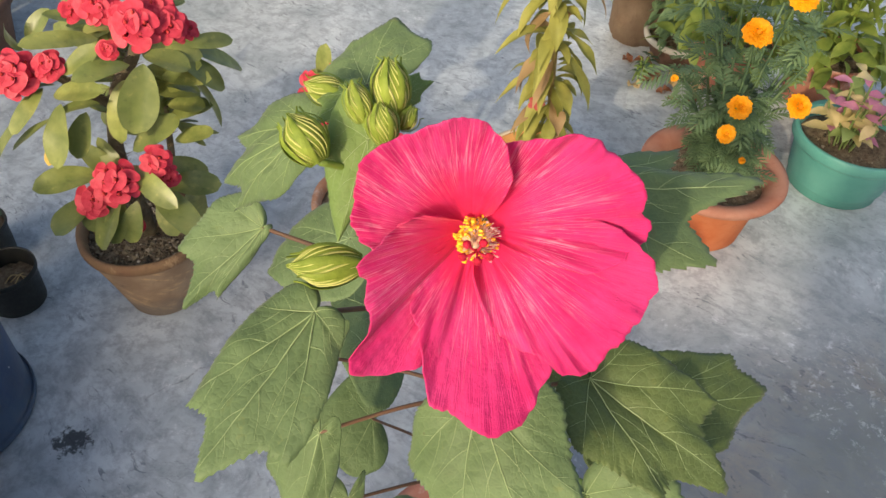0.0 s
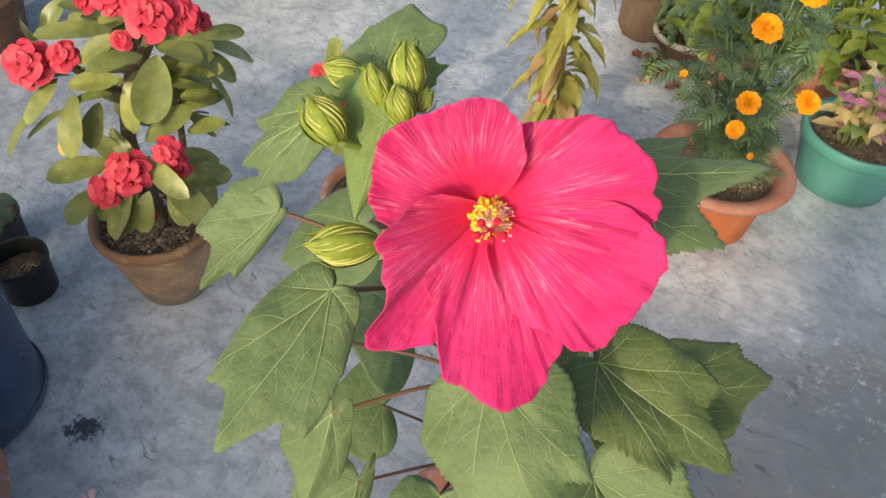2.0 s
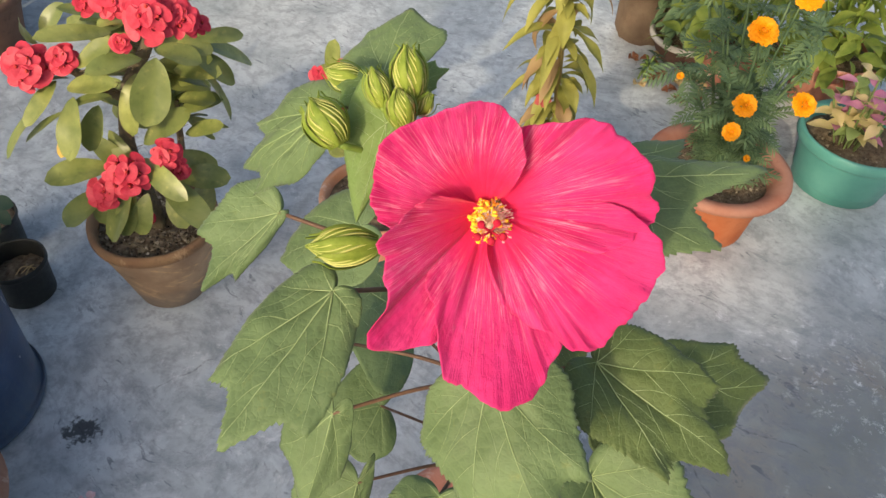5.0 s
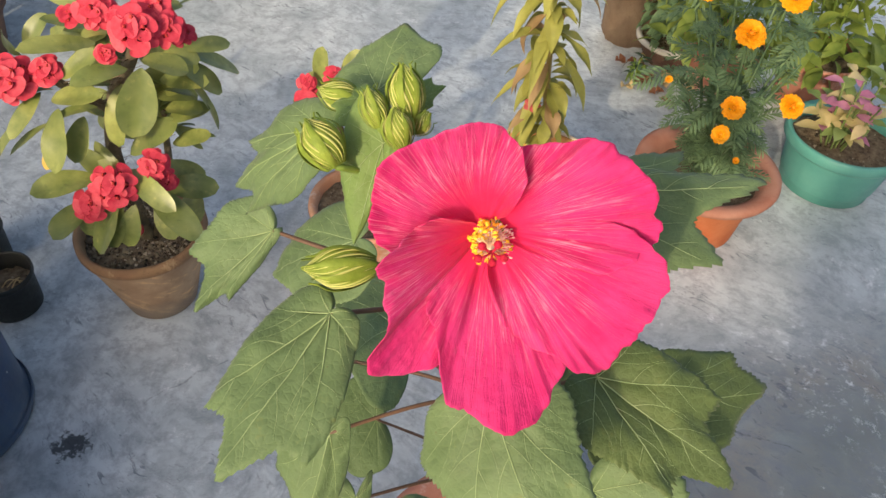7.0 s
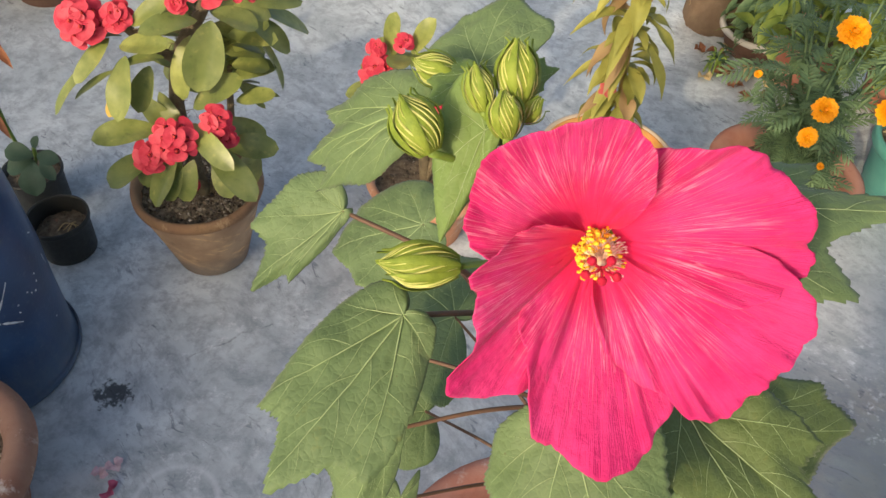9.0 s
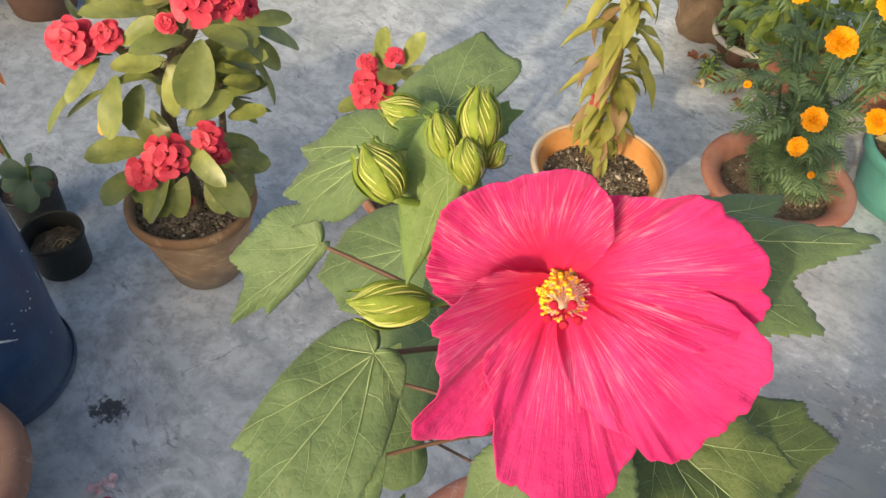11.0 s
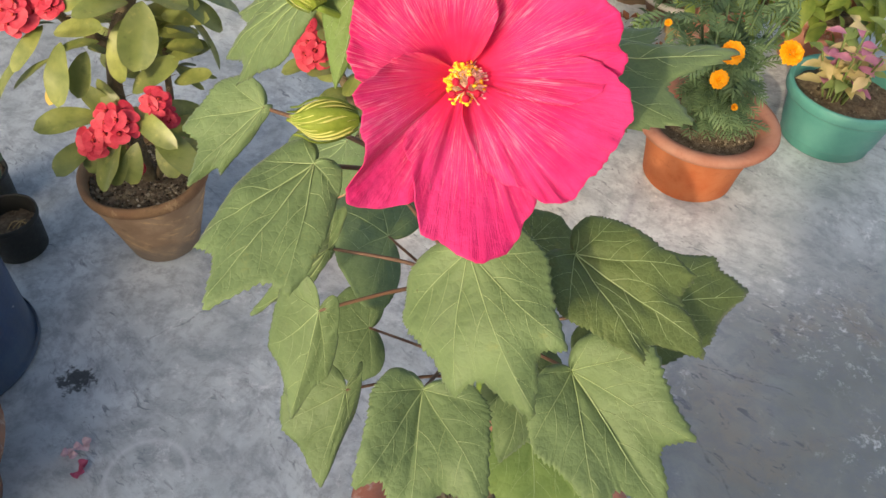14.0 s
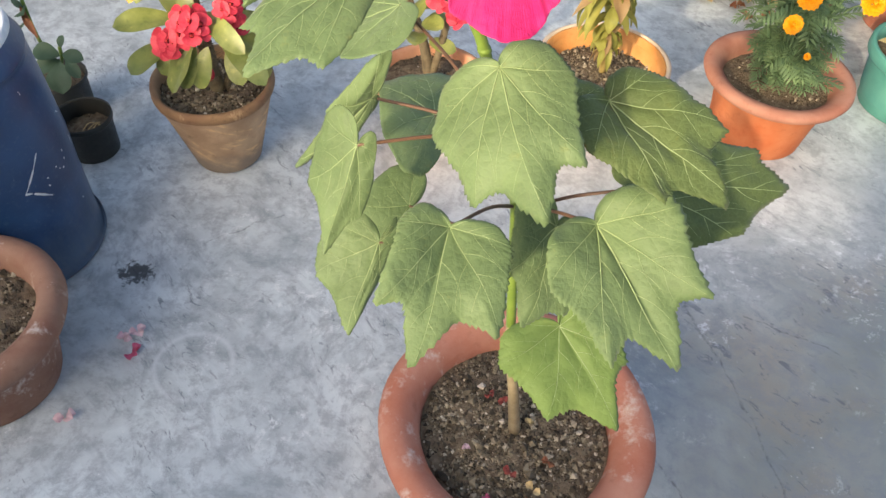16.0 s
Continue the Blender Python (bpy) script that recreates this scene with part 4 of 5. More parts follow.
    # buds
    for i, (base, tip, w, foot) in enumerate((
            ((0.074, 0.393, 0.926), (0.060, 0.402, 0.942), 0.0175, (0.098, 0.428, 0.90)),
            ((0.100, 0.415, 0.937), (0.096, 0.426, 0.957), 0.0150, (0.098, 0.430, 0.905)),
            ((0.089, 0.409, 0.936), (0.083, 0.415, 0.951), 0.0105, (0.098, 0.430, 0.905)),
            ((0.099, 0.403, 0.931), (0.095, 0.410, 0.946), 0.0125, (0.098, 0.430, 0.905)),
            ((0.101, 0.416, 0.930), (0.108, 0.421, 0.938), 0.0110, (0.098, 0.430, 0.905)),
            ((0.074, 0.443, 0.923), (0.055, 0.441, 0.930), 0.0130, (0.098, 0.430, 0.905)),
            ((0.089, 0.394, 0.868), (0.056, 0.385, 0.870), 0.0195, (0.110, 0.431, 0.84)))):
        made.append(bud(h, base, tip, w * 0.86, i + 2))
        d = (Vector(tip) - Vector(base)).normalized()
        made.append(stalk(h, [foot, (Vector(foot) + Vector(base)) / 2 - d * 0.003, base], 0.0014, 0.0016, M["green_stem"], "bud_stalk"))
    made.append(flower(h))
    for ob in made:
        ob.data.transform(Matrix.Translation(shift))
        for ch in ob.children_recursive:
            ch.data.transform(Matrix.Translation(shift))
    return h


FACE = Vector((-0.03, -0.844, 0.536)).normalized()
RIGHT = (Vector((0.992, 0.121, 0.045)) - FACE * Vector((0.992, 0.121, 0.045)).dot(FACE)).normalized()
UP = FACE.cross(RIGHT)
STIGMA = Vector((0.1402, 0.3700, 0.9085))
THROAT = Vector((0.1379, 0.3946, 0.8992))


def smooth_table(table, q):
    """A value between the pairs of a table, eased from one to the next."""
    if q <= table[0][0]:
        return table[0][1]
    for (a0, r0), (a1, r1) in zip(table, table[1:]):
        if q <= a1:
            u = (q - a0) / (a1 - a0)
            return r0 + (r1 - r0) * u * u * (3 - 2 * u)
    return table[-1][1]


def petal(fl, rim, lift, seed, broad, flap, twist=0.0, pleats=()):
    """One broad petal; rim: angle round the throat and reach; lift: angle and height of the rim over the throat; broad: its usual reach; flap: how far its free edge stands off;
    twist: how far its edges swing on the way in; pleats: angle, spread and depth of a puckered place."""
    na, ns = 132, 44
    verts, faces, uv = [], [], []
    a0, a1 = rim[0][0], rim[-1][0]
    for j in range(ns + 1):
        s = (j / ns) ** 0.9
        for i in range(na + 1):
            q = i / na
            deg = a0 + (a1 - a0) * q
            r = along(rim, min(a1, max(a0, deg)))
            edge = 1 + 0.016 * noise.noise((q * 9 + seed * 3, seed, 0.0)) + 0.020 * noise.noise((q * 26, seed, 1.0)) + 0.011 * noise.noise((q * 70, seed, 2.0))
            rho = r * edge * s
            t = min(1.15, rho / 0.062)
            a = radians(deg + twist * (1 - s) ** 1.3)
            full = smooth_table(lift, deg)
            # a funnel that opens into a flat, slightly turned-back rim
            hgt = full * (rho / max(r, 0.75 * broad)) ** 1.06
            hgt -= 0.0022 * s ** 6
            # the clockwise edge lies over the next petal, the other one tucks under its neighbour
            hgt += (flap * max(0.0, 1 - q / 0.26) ** 2 - 0.0048 * max(0.0, (q - 0.70) / 0.30) ** 1.5) * smooth_table(((0.40, 0.0), (0.92, 1.0)), s)
            ruff = s ** 5
            hgt += ruff * (0.0062 * noise.noise((q * 7 + seed, s * 1.5, seed)) + 0.0040 * noise.noise((q * 17, s * 3, seed + 4)) + 0.0014 * noise.noise((q * 46, s * 5, seed + 9)))
            hgt += 0.0006 * noise.noise((q * 30 + seed, t * 2.0, seed)) * t + 0.0009 * noise.noise((q * 11 + seed, t * 4, seed)) * t
            hgt += 0.0052 * noise.noise((q * 3.0 + seed * 7, t * 1.6, seed)) * t ** 1.3
            # puckers that run out to the margin
            hgt += 0.0003 * noise.noise((q * 95 + seed, s * 11, seed)) * t + 0.0008 * noise.noise((rho * 420, a * 14, seed)) * s ** 2
            for at_deg, spread, deep in pleats:
                w = math.exp(-((deg - at_deg) / spread) ** 2) * max(0.0, s - 0.45) / 0.55
                hgt += deep * w * math.sin((deg - at_deg) * 1.15 + 5 * s)
            verts.append(THROAT + RIGHT * math.cos(a) * rho + UP * math.sin(a) * rho + FACE * hgt)
            uv.append((deg / 75 + seed * 1.7, t))
    for j in range(ns):
        for i in range(na):
            p = j * (na + 1) + i
            faces.append((p, p + 1, p + na + 2, p + na + 1))
    ob = part("petal", (verts, faces), M["petal"], fl, "ruffled bright pink petal with paler rays", uv=uv)
    sol = ob.modifiers.new("thickness", "SOLIDIFY")
    sol.thickness, sol.offset = 0.00035, -1.0
    return ob


def flower(h):
    back = [THROAT - FACE * 0.022, THROAT - FACE * 0.006, THROAT + FACE * 0.004]
    fl = part("flower", tube(back, [0.004, 0.009, 0.012], 14), M["sepal"], h, "wide open crimson-pink flower with yellow anthers")
    petal(fl, ((46, 0.012), (56, 0.029), (65, 0.0349), (70, 0.0403), (77, 0.0428), (81, 0.0458), (86, 0.0468), (93, 0.0476), (102, 0.0468), (113, 0.0459), (123, 0.0475), (134, 0.0496),
               (142, 0.0500), (151, 0.0485), (161, 0.0466), (172, 0.0451), (181, 0.0421), (188, 0.034), (202, 0.018)), ((42, 0.030), (54, 0.031), (64, 0.034), (92, 0.042), (140, 0.043), (175, 0.038), (200, 0.034)), 1.0, 0.047, 0.0070, 16)
    petal(fl, ((-22, 0.018), (-14, 0.046), (-7, 0.0566), (-3, 0.0595), (1, 0.0660), (5, 0.0685), (8, 0.0676), (11, 0.0650), (16, 0.0671), (19, 0.0675), (24, 0.0664), (32, 0.0628),
               (39, 0.0607), (45, 0.0584), (50, 0.0530), (57, 0.0465), (63, 0.0425), (70, 0.0392), (82, 0.031), (96, 0.016)), ((-10, 0.036), (6, 0.034), (17, 0.038), (45, 0.036), (62, 0.031), (90, 0.030)), 2.0, 0.066, 0.0050)
    petal(fl, ((-88, 0.018), (-78, 0.038), (-68, 0.0481), (-63, 0.0506), (-59, 0.0540), (-55, 0.0620), (-48, 0.0680), (-43, 0.0686), (-37, 0.0679), (-28, 0.0693), (-20, 0.0707),
               (-13, 0.0724), (-9, 0.0713), (-4, 0.0682), (6, 0.057), (18, 0.030)), ((-76, 0.028), (-60, 0.031), (-49, 0.038), (-30, 0.039), (-13, 0.037), (14, 0.030)), 3.0, 0.070, 0.0105, 0.0, ((-52, 7, 0.0018),))
    petal(fl, ((-152, 0.017), (-140, 0.029), (-129, 0.0379), (-118, 0.0414), (-112, 0.0478), (-109, 0.0549), (-106, 0.0585), (-103, 0.0660), (-94, 0.0704), (-87, 0.0744), (-81, 0.0778),
               (-75, 0.0768), (-70, 0.0733), (-65, 0.0680), (-58, 0.0635), (-48, 0.050), (-36, 0.024)), ((-140, 0.034), (-118, 0.036), (-107, 0.039), (-82, 0.041), (-62, 0.030), (-44, 0.024)), 4.0, 0.072, 0.0100, 0.0, ((-66, 6, 0.0010),))
    petal(fl, ((-218, 0.014), (-205, 0.0225), (-190, 0.029), (-182, 0.0325), (-175, 0.0379), (-171, 0.0404), (-160, 0.0402), (-149, 0.0444), (-141, 0.0460), (-137.5, 0.0508), (-135.5, 0.0640),
               (-132, 0.0683), (-128, 0.0684), (-122, 0.0656), (-116, 0.0610), (-109, 0.0554), (-100, 0.045), (-88, 0.022)), ((-200, 0.047), (-178, 0.050), (-155, 0.049), (-132, 0.043), (-114, 0.033), (-92, 0.022)), 5.0, 0.050, 0.0080)
    # staminal column
    tip = STIGMA - FACE * 0.0058
    col = curve([THROAT, THROAT + (tip - THROAT) * 0.5 + UP * 0.0008, tip], 6)
    part("staminal_column", tube(col, [0.0030 - 0.0013 * i / (len(col) - 1) for i in range(len(col))], 12), M["column"], fl, "pale pink staminal column")
    rnd = random.Random(8)
    yel, pale, fil = [], [], []
    axis = (tip - THROAT).normalized()
    sx = axis.orthogonal().normalized()
    sy = axis.cross(sx)
    for k in range(330):
        u = rnd.uniform(0.20, 0.86)
        a = rnd.uniform(0, 2 * math.pi)
        p = THROAT + (tip - THROAT) * u
        d = sx * math.cos(a) + sy * math.sin(a)
        spent = d.dot(RIGHT) > 0.55 and rnd.random() < 0.7
        e = p + d * rnd.uniform(0.0036, 0.0088) * (1.15 if spent else 1.0) + axis * rnd.uniform(-0.0015, 0.0025)
        fil.append(tube([p, p * 0.5 + e * 0.5 + axis * 0.0006, e], 0.00018, 4))
        r = rnd.uniform(0.00045, 0.00095)
        (pale if spent else yel).append(ball(e, r * (0.6 if spent else 1.0), (1.25, 0.9, 0.8), 7, 5, 0.5))
    part("filament_tuft", join(*fil), M["column"], fl)
    part("anther_tuft", join(*yel), M["anther"], fl, "golden yellow anthers")
    part("spent_anther_tuft", join(*pale), M["spent_anther"], fl, "pale pink spent anthers")
    for x, y in ((-0.0037, 0.0034), (0.0027, 0.0042), (-0.0053, -0.0017), (0.0004, -0.0033), (0.0051, -0.0013)):
        e = STIGMA + RIGHT * x + UP * y
        part("style", tube(curve([tip, tip + FACE * 0.003 + (e - tip) * 0.35, e], 4), 0.00055, 6), M["stigma"], fl, "dark red style")
        part("stigma", ball(e, 0.00175, (1, 1, 1), 12, 8, 0.06), M["stigma"], fl, "round dark red stigma lobe")
    return fl


hibiscus()


# ---- the spurges ----
def floret(c, r, face, rnd):
    """Two broad rounded bracts round a small eye."""
    c, f = Vector(c), Vector(face).normalized()
    x = f.orthogonal().normalized()
    a = rnd.uniform(0, math.pi)
    x = (Matrix.Rotation(a, 3, f) @ x)
    y = f.cross(x)
    out = []
    for s in (1, -1):
        n, m = 12, 4
        verts, faces = [c], []
        for j in range(1, m + 1):
            for i in range(n):
                t = 2 * math.pi * i / n
                q = j / m
                px, py = (0.46 + 0.60 * math.cos(t)) * s * r * q * 0.95, 0.92 * r * math.sin(t) * q
                verts.append(c + x * px + y * py + f * (0.10 * r * q * q + 0.06 * r * noise.noise((px * 200, py * 200, a)) + 0.02 * r * s))
        for i in range(n):
            faces.append((0, 1 + i, 1 + (i + 1) % n))
        for j in range(m - 1):
            for i in range(n):
                p, q = 1 + j * n + i, 1 + j * n + (i + 1) % n
                faces.append((p, q, q + n, p + n))
        out.append((verts, faces))
    return join(*out), ball(c + f * r * 0.22, r * 0.16, n=6, m=4)


def cluster(plant, c, radius, rnd, face=(0.30, -0.75, 0.65)):
    """A head of red spurge flowers."""
    fr = min(0.0165, max(0.011, radius * 0.62))
    spots = []
    for _ in range(200):
        d = Vector((rnd.gauss(0, 1), rnd.gauss(0, 1), rnd.gauss(0, 1))).normalized()
        if d.dot(Vector(face)) < -0.1:
            continue
        if all((d - q).length > 0.60 for q in spots):
            spots.append(d)
    spots = spots[:max(2, int(radius / 0.0024))]
    for d in spots:
        p = Vector(c) + d * max(0.002, radius - fr * 0.7)
        bract, eye = floret(p, fr * rnd.uniform(0.85, 1.1), d * 0.5 + Vector(face), rnd)
        o = part("flower", bract, M["eu_bract"], plant, "coral-red two-bracted flower")
        part("eye", eye, M["eu_eye"], o)


def spurge_leaf(plant, base, tip, w, rnd, material=None):
    b, t = Vector(base), Vector(tip)
    d = (t - b)
    nrm = Vector((rnd.uniform(-0.6, 0.6), -0.35 + rnd.uniform(-0.45, 0.45), 0.75))
    return part("leaf", blade(b, b + d.normalized() * max(d.length, 0.03), w, nrm, rnd.uniform(0.03, 0.10), rnd.uniform(0.05, 0.28), 0.57, 1.0, 13, 3, 0.06, rnd.uniform(0, 6)),
                material or M["eu_leaf"], plant)


def thorny(plant, pts, r0, r1, rnd):
    c = curve(pts, 8)
    n = len(c)
    part("stem", tube(c, [r0 + (r1 - r0) * i / (n - 1) for i in range(n)], 9), M["eu_stem"], plant, "grey-brown thorny stem")
    th = []
    for i in range(2, n - 1):
        for _ in range(3):
            a = rnd.uniform(0, 2 * math.pi)
            d = Vector((math.cos(a), math.sin(a), 0.25)).normalized()
            th.append(tube([c[i], c[i] + d * (r0 + rnd.uniform(0.006, 0.013))], [0.0012, 0.0002], 4))
    t = part("thorn_cover", join(*th), M["thorn"], plant)
    t["kind"] = "stuff"


def big_spurge():
    rnd = random.Random(21)
    p = thing("crown_of_thorns", "tall crown-of-thorns spurge with coral-red flower heads and rounded leaves", "plant")
    thorny(p, [(-0.452, 1.050, 0.150), (-0.450, 1.040, 0.25), (-0.452, 1.035, 0.36), (-0.430, 1.045, 0.46), (-0.385, 1.040, 0.53), (-0.345, 1.035, 0.60)], 0.014, 0.008, rnd)
    thorny(p, [(-0.436, 1.043, 0.44), (-0.462, 1.010, 0.49), (-0.480, 0.985, 0.535)], 0.008, 0.006, rnd)
    thorny(p, [(-0.445, 1.045, 0.20), (-0.430, 1.010, 0.27), (-0.420, 0.985, 0.335)], 0.008, 0.006, rnd)
    thorny(p, [(-0.440, 1.055, 0.16), (-0.395, 1.075, 0.28), (-0.378, 1.082, 0.42)], 0.008, 0.005, rnd)
    upper = (
        ((-0.367, 1.000, 0.546), (-0.409, 0.960, 0.547), 0.033),
        ((-0.346, 1.000, 0.550), (-0.355, 0.960, 0.490), 0.054),
        ((-0.400, 1.030, 0.499), (-0.408, 1.000, 0.435), 0.038),
        ((-0.413, 1.020, 0.569), (-0.467, 0.970, 0.584), 0.027),
        ((-0.423, 1.050, 0.572), (-0.463, 1.020, 0.596), 0.021),
        ((-0.448, 0.970, 0.540), (-0.412, 0.990, 0.564), 0.029),
        ((-0.474, 0.970, 0.504), (-0.404, 0.950, 0.529), 0.033),
        ((-0.469, 0.970, 0.489), (-0.472, 0.930, 0.433), 0.044),
        ((-0.486, 0.970, 0.514), (-0.511, 0.930, 0.480), 0.028),
        ((-0.512, 0.980, 0.477), (-0.554, 0.930, 0.424), 0.027),
        ((-0.449, 0.990, 0.464), (-0.458, 0.960, 0.422), 0.036),
        ((-0.423, 0.990, 0.483), (-0.459, 0.970, 0.479), 0.022),
        ((-0.495, 0.980, 0.455), (-0.536, 0.950, 0.428), 0.016),
        ((-0.491, 1.000, 0.396), (-0.455, 1.000, 0.353), 0.033),
    )
    lower = (
        ((-0.467, 1.020, 0.394), (-0.436, 1.000, 0.350), 0.028),
        ((-0.422, 1.030, 0.366), (-0.363, 1.050, 0.407), 0.043),
        ((-0.461, 0.990, 0.346), (-0.524, 0.950, 0.347), 0.045),
        ((-0.487, 0.980, 0.297), (-0.513, 0.930, 0.281), 0.048),
        ((-0.426, 0.970, 0.324), (-0.448, 0.930, 0.269), 0.052),
        ((-0.413, 1.000, 0.361), (-0.347, 0.960, 0.341), 0.036),
        ((-0.385, 0.990, 0.337), (-0.315, 0.950, 0.300), 0.045),
        ((-0.382, 1.030, 0.304), (-0.321, 1.050, 0.295), 0.043),
        ((-0.389, 1.060, 0.330), (-0.348, 1.080, 0.296), 0.034),
        ((-0.354, 1.020, 0.550), (-0.311, 1.030, 0.534), 0.040),
        ((-0.327, 1.050, 0.535), (-0.290, 1.080, 0.479), 0.037),
        ((-0.314, 1.070, 0.534), (-0.277, 1.120, 0.484), 0.029),
        ((-0.316, 1.060, 0.548), (-0.275, 1.100, 0.536), 0.024),
        ((-0.324, 1.080, 0.485), (-0.309, 1.100, 0.401), 0.028),
    )
    rear = (
        ((-0.356, 1.060, 0.475), (-0.324, 1.070, 0.463), 0.022),
        ((-0.516, 1.000, 0.552), (-0.510, 0.980, 0.591), 0.021),
        ((-0.507, 1.000, 0.558), (-0.483, 1.020, 0.592), 0.026),
        ((-0.386, 1.080, 0.436), (-0.370, 1.120, 0.391), 0.010),
        ((-0.384, 1.080, 0.426), (-0.369, 1.100, 0.391), 0.010),
        ((-0.400, 1.080, 0.396), (-0.347, 1.130, 0.344), 0.011),
        ((-0.366, 1.080, 0.389), (-0.345, 1.100, 0.344), 0.012),
        ((-0.350, 1.040, 0.287), (-0.352, 1.060, 0.219), 0.045),
        ((-0.305, 1.060, 0.614), (-0.284, 1.100, 0.602), 0.015),
        ((-0.479, 0.990, 0.506), (-0.496, 0.960, 0.515), 0.026),
        ((-0.369, 1.000, 0.605), (-0.393, 0.980, 0.606), 0.024),
        ((-0.335, 1.040, 0.549), (-0.302, 1.060, 0.534), 0.025),
        ((-0.462, 1.030, 0.286), (-0.456, 1.060, 0.210), 0.041),
        ((-0.372, 1.060, 0.478), (-0.375, 1.080, 0.425), 0.032),
    )
    for base, tip, w in upper + lower + rear:
        spurge_leaf(p, base, Vector(tip) + (Vector(tip) - Vector(base)) * 0.34, w * 1.0, rnd)
    for b, t in (((-0.423, 0.966, 0.322), (-0.444, 0.933, 0.250)), ((-0.400, 0.966, 0.320), (-0.418, 0.938, 0.252)), ((-0.455, 0.975, 0.31), (-0.488, 0.945, 0.262)), ((-0.372, 0.985, 0.318), (-0.345, 0.955, 0.262))):
        part("leaf", blade(b, t, 0.036, (0.1, -0.8, 0.5), 0.05, 0.15, 0.60, 1.0, 13, 3, 0.06, b[0] * 9), M["eu_leaf"], p)
    spurge_leaf(p, (-0.498, 0.972, 0.425), (-0.508, 0.945, 0.392), 0.017, rnd, M["eu_yellow"])["label"] = "yellowed dying leaf"
    # fuller foliage behind
    for k in range(70):
        a, z = rnd.uniform(-0.4, 3.5), rnd.uniform(0.36, 0.60)
        c = Vector((-0.40 + 0.02 * rnd.uniform(-1, 1), 1.055, z))
        d = Vector((math.cos(a), 0.6 * math.sin(a) + 0.3, rnd.uniform(-0.3, 0.35)))
        spurge_leaf(p, c + d * 0.03, c + d * rnd.uniform(0.08, 0.11), rnd.uniform(0.026, 0.04), rnd)
    heads = (
        ((-0.512, 0.960, 0.539), 0.032),
        ((-0.465, 0.970, 0.551), 0.020),
        ((-0.387, 1.000, 0.630), 0.025),
        ((-0.355, 0.990, 0.629), 0.013),
        ((-0.328, 0.980, 0.621), 0.032),
        ((-0.301, 1.000, 0.614), 0.024),
        ((-0.292, 1.030, 0.593), 0.019),
        ((-0.429, 1.000, 0.618), 0.014),
        ((-0.421, 0.960, 0.358), 0.034),
        ((-0.463, 0.950, 0.325), 0.024),
        ((-0.371, 1.000, 0.375), 0.023),
        ((-0.360, 1.000, 0.349), 0.019),
        ((-0.418, 0.970, 0.258), 0.011),
        ((-0.319, 1.020, 0.635), 0.024),
        ((-0.379, 0.980, 0.580), 0.012),
    )
    for c, r in heads:
        cluster(p, c, r, rnd)


big_spurge()


def small_spurge():
    rnd = random.Random(33)
    p = thing("crown_of_thorns", "short crown-of-thorns spurge with coral-red flowers in a small pot", "plant")
    thorny(p, [(-0.085, 1.228, 0.115), (-0.095, 1.215, 0.22), (-0.125, 1.205, 0.32), (-0.150, 1.20, 0.39)], 0.011, 0.007, rnd)
    thorny(p, [(-0.085, 1.225, 0.13), (-0.060, 1.215, 0.24), (-0.045, 1.21, 0.34)], 0.008, 0.006, rnd)
    for k in range(24):
        a = k * 2.4
        z = 0.24 + 0.18 * (k / 24)
        c = Vector((-0.10 - 0.25 * (z - 0.25), 1.21, z))
        d = Vector((math.cos(a), math.sin(a) * 0.9, rnd.uniform(-0.35, 0.3)))
        spurge_leaf(p, c + d * 0.012, c + d * rnd.uniform(0.06, 0.085), rnd.uniform(0.03, 0.042), rnd)
    spurge_leaf(p, (-0.150, 1.215, 0.40), (-0.150, 1.225, 0.475), 0.036, rnd)
    spurge_leaf(p, (-0.120, 1.215, 0.41), (-0.085, 1.225, 0.475), 0.034, rnd)
    spurge_leaf(p, (-0.16, 1.195, 0.35), (-0.225, 1.18, 0.33), 0.036, rnd)
    for c, r in (((-0.165, 1.185, 0.378), 0.034), ((-0.175, 1.195, 0.425), 0.016), ((-0.13, 1.20, 0.437), 0.016), ((-0.058, 1.185, 0.345), 0.024), ((-0.03, 1.19, 0.31), 0.020)):
        cluster(p, c, r, rnd)


small_spurge()


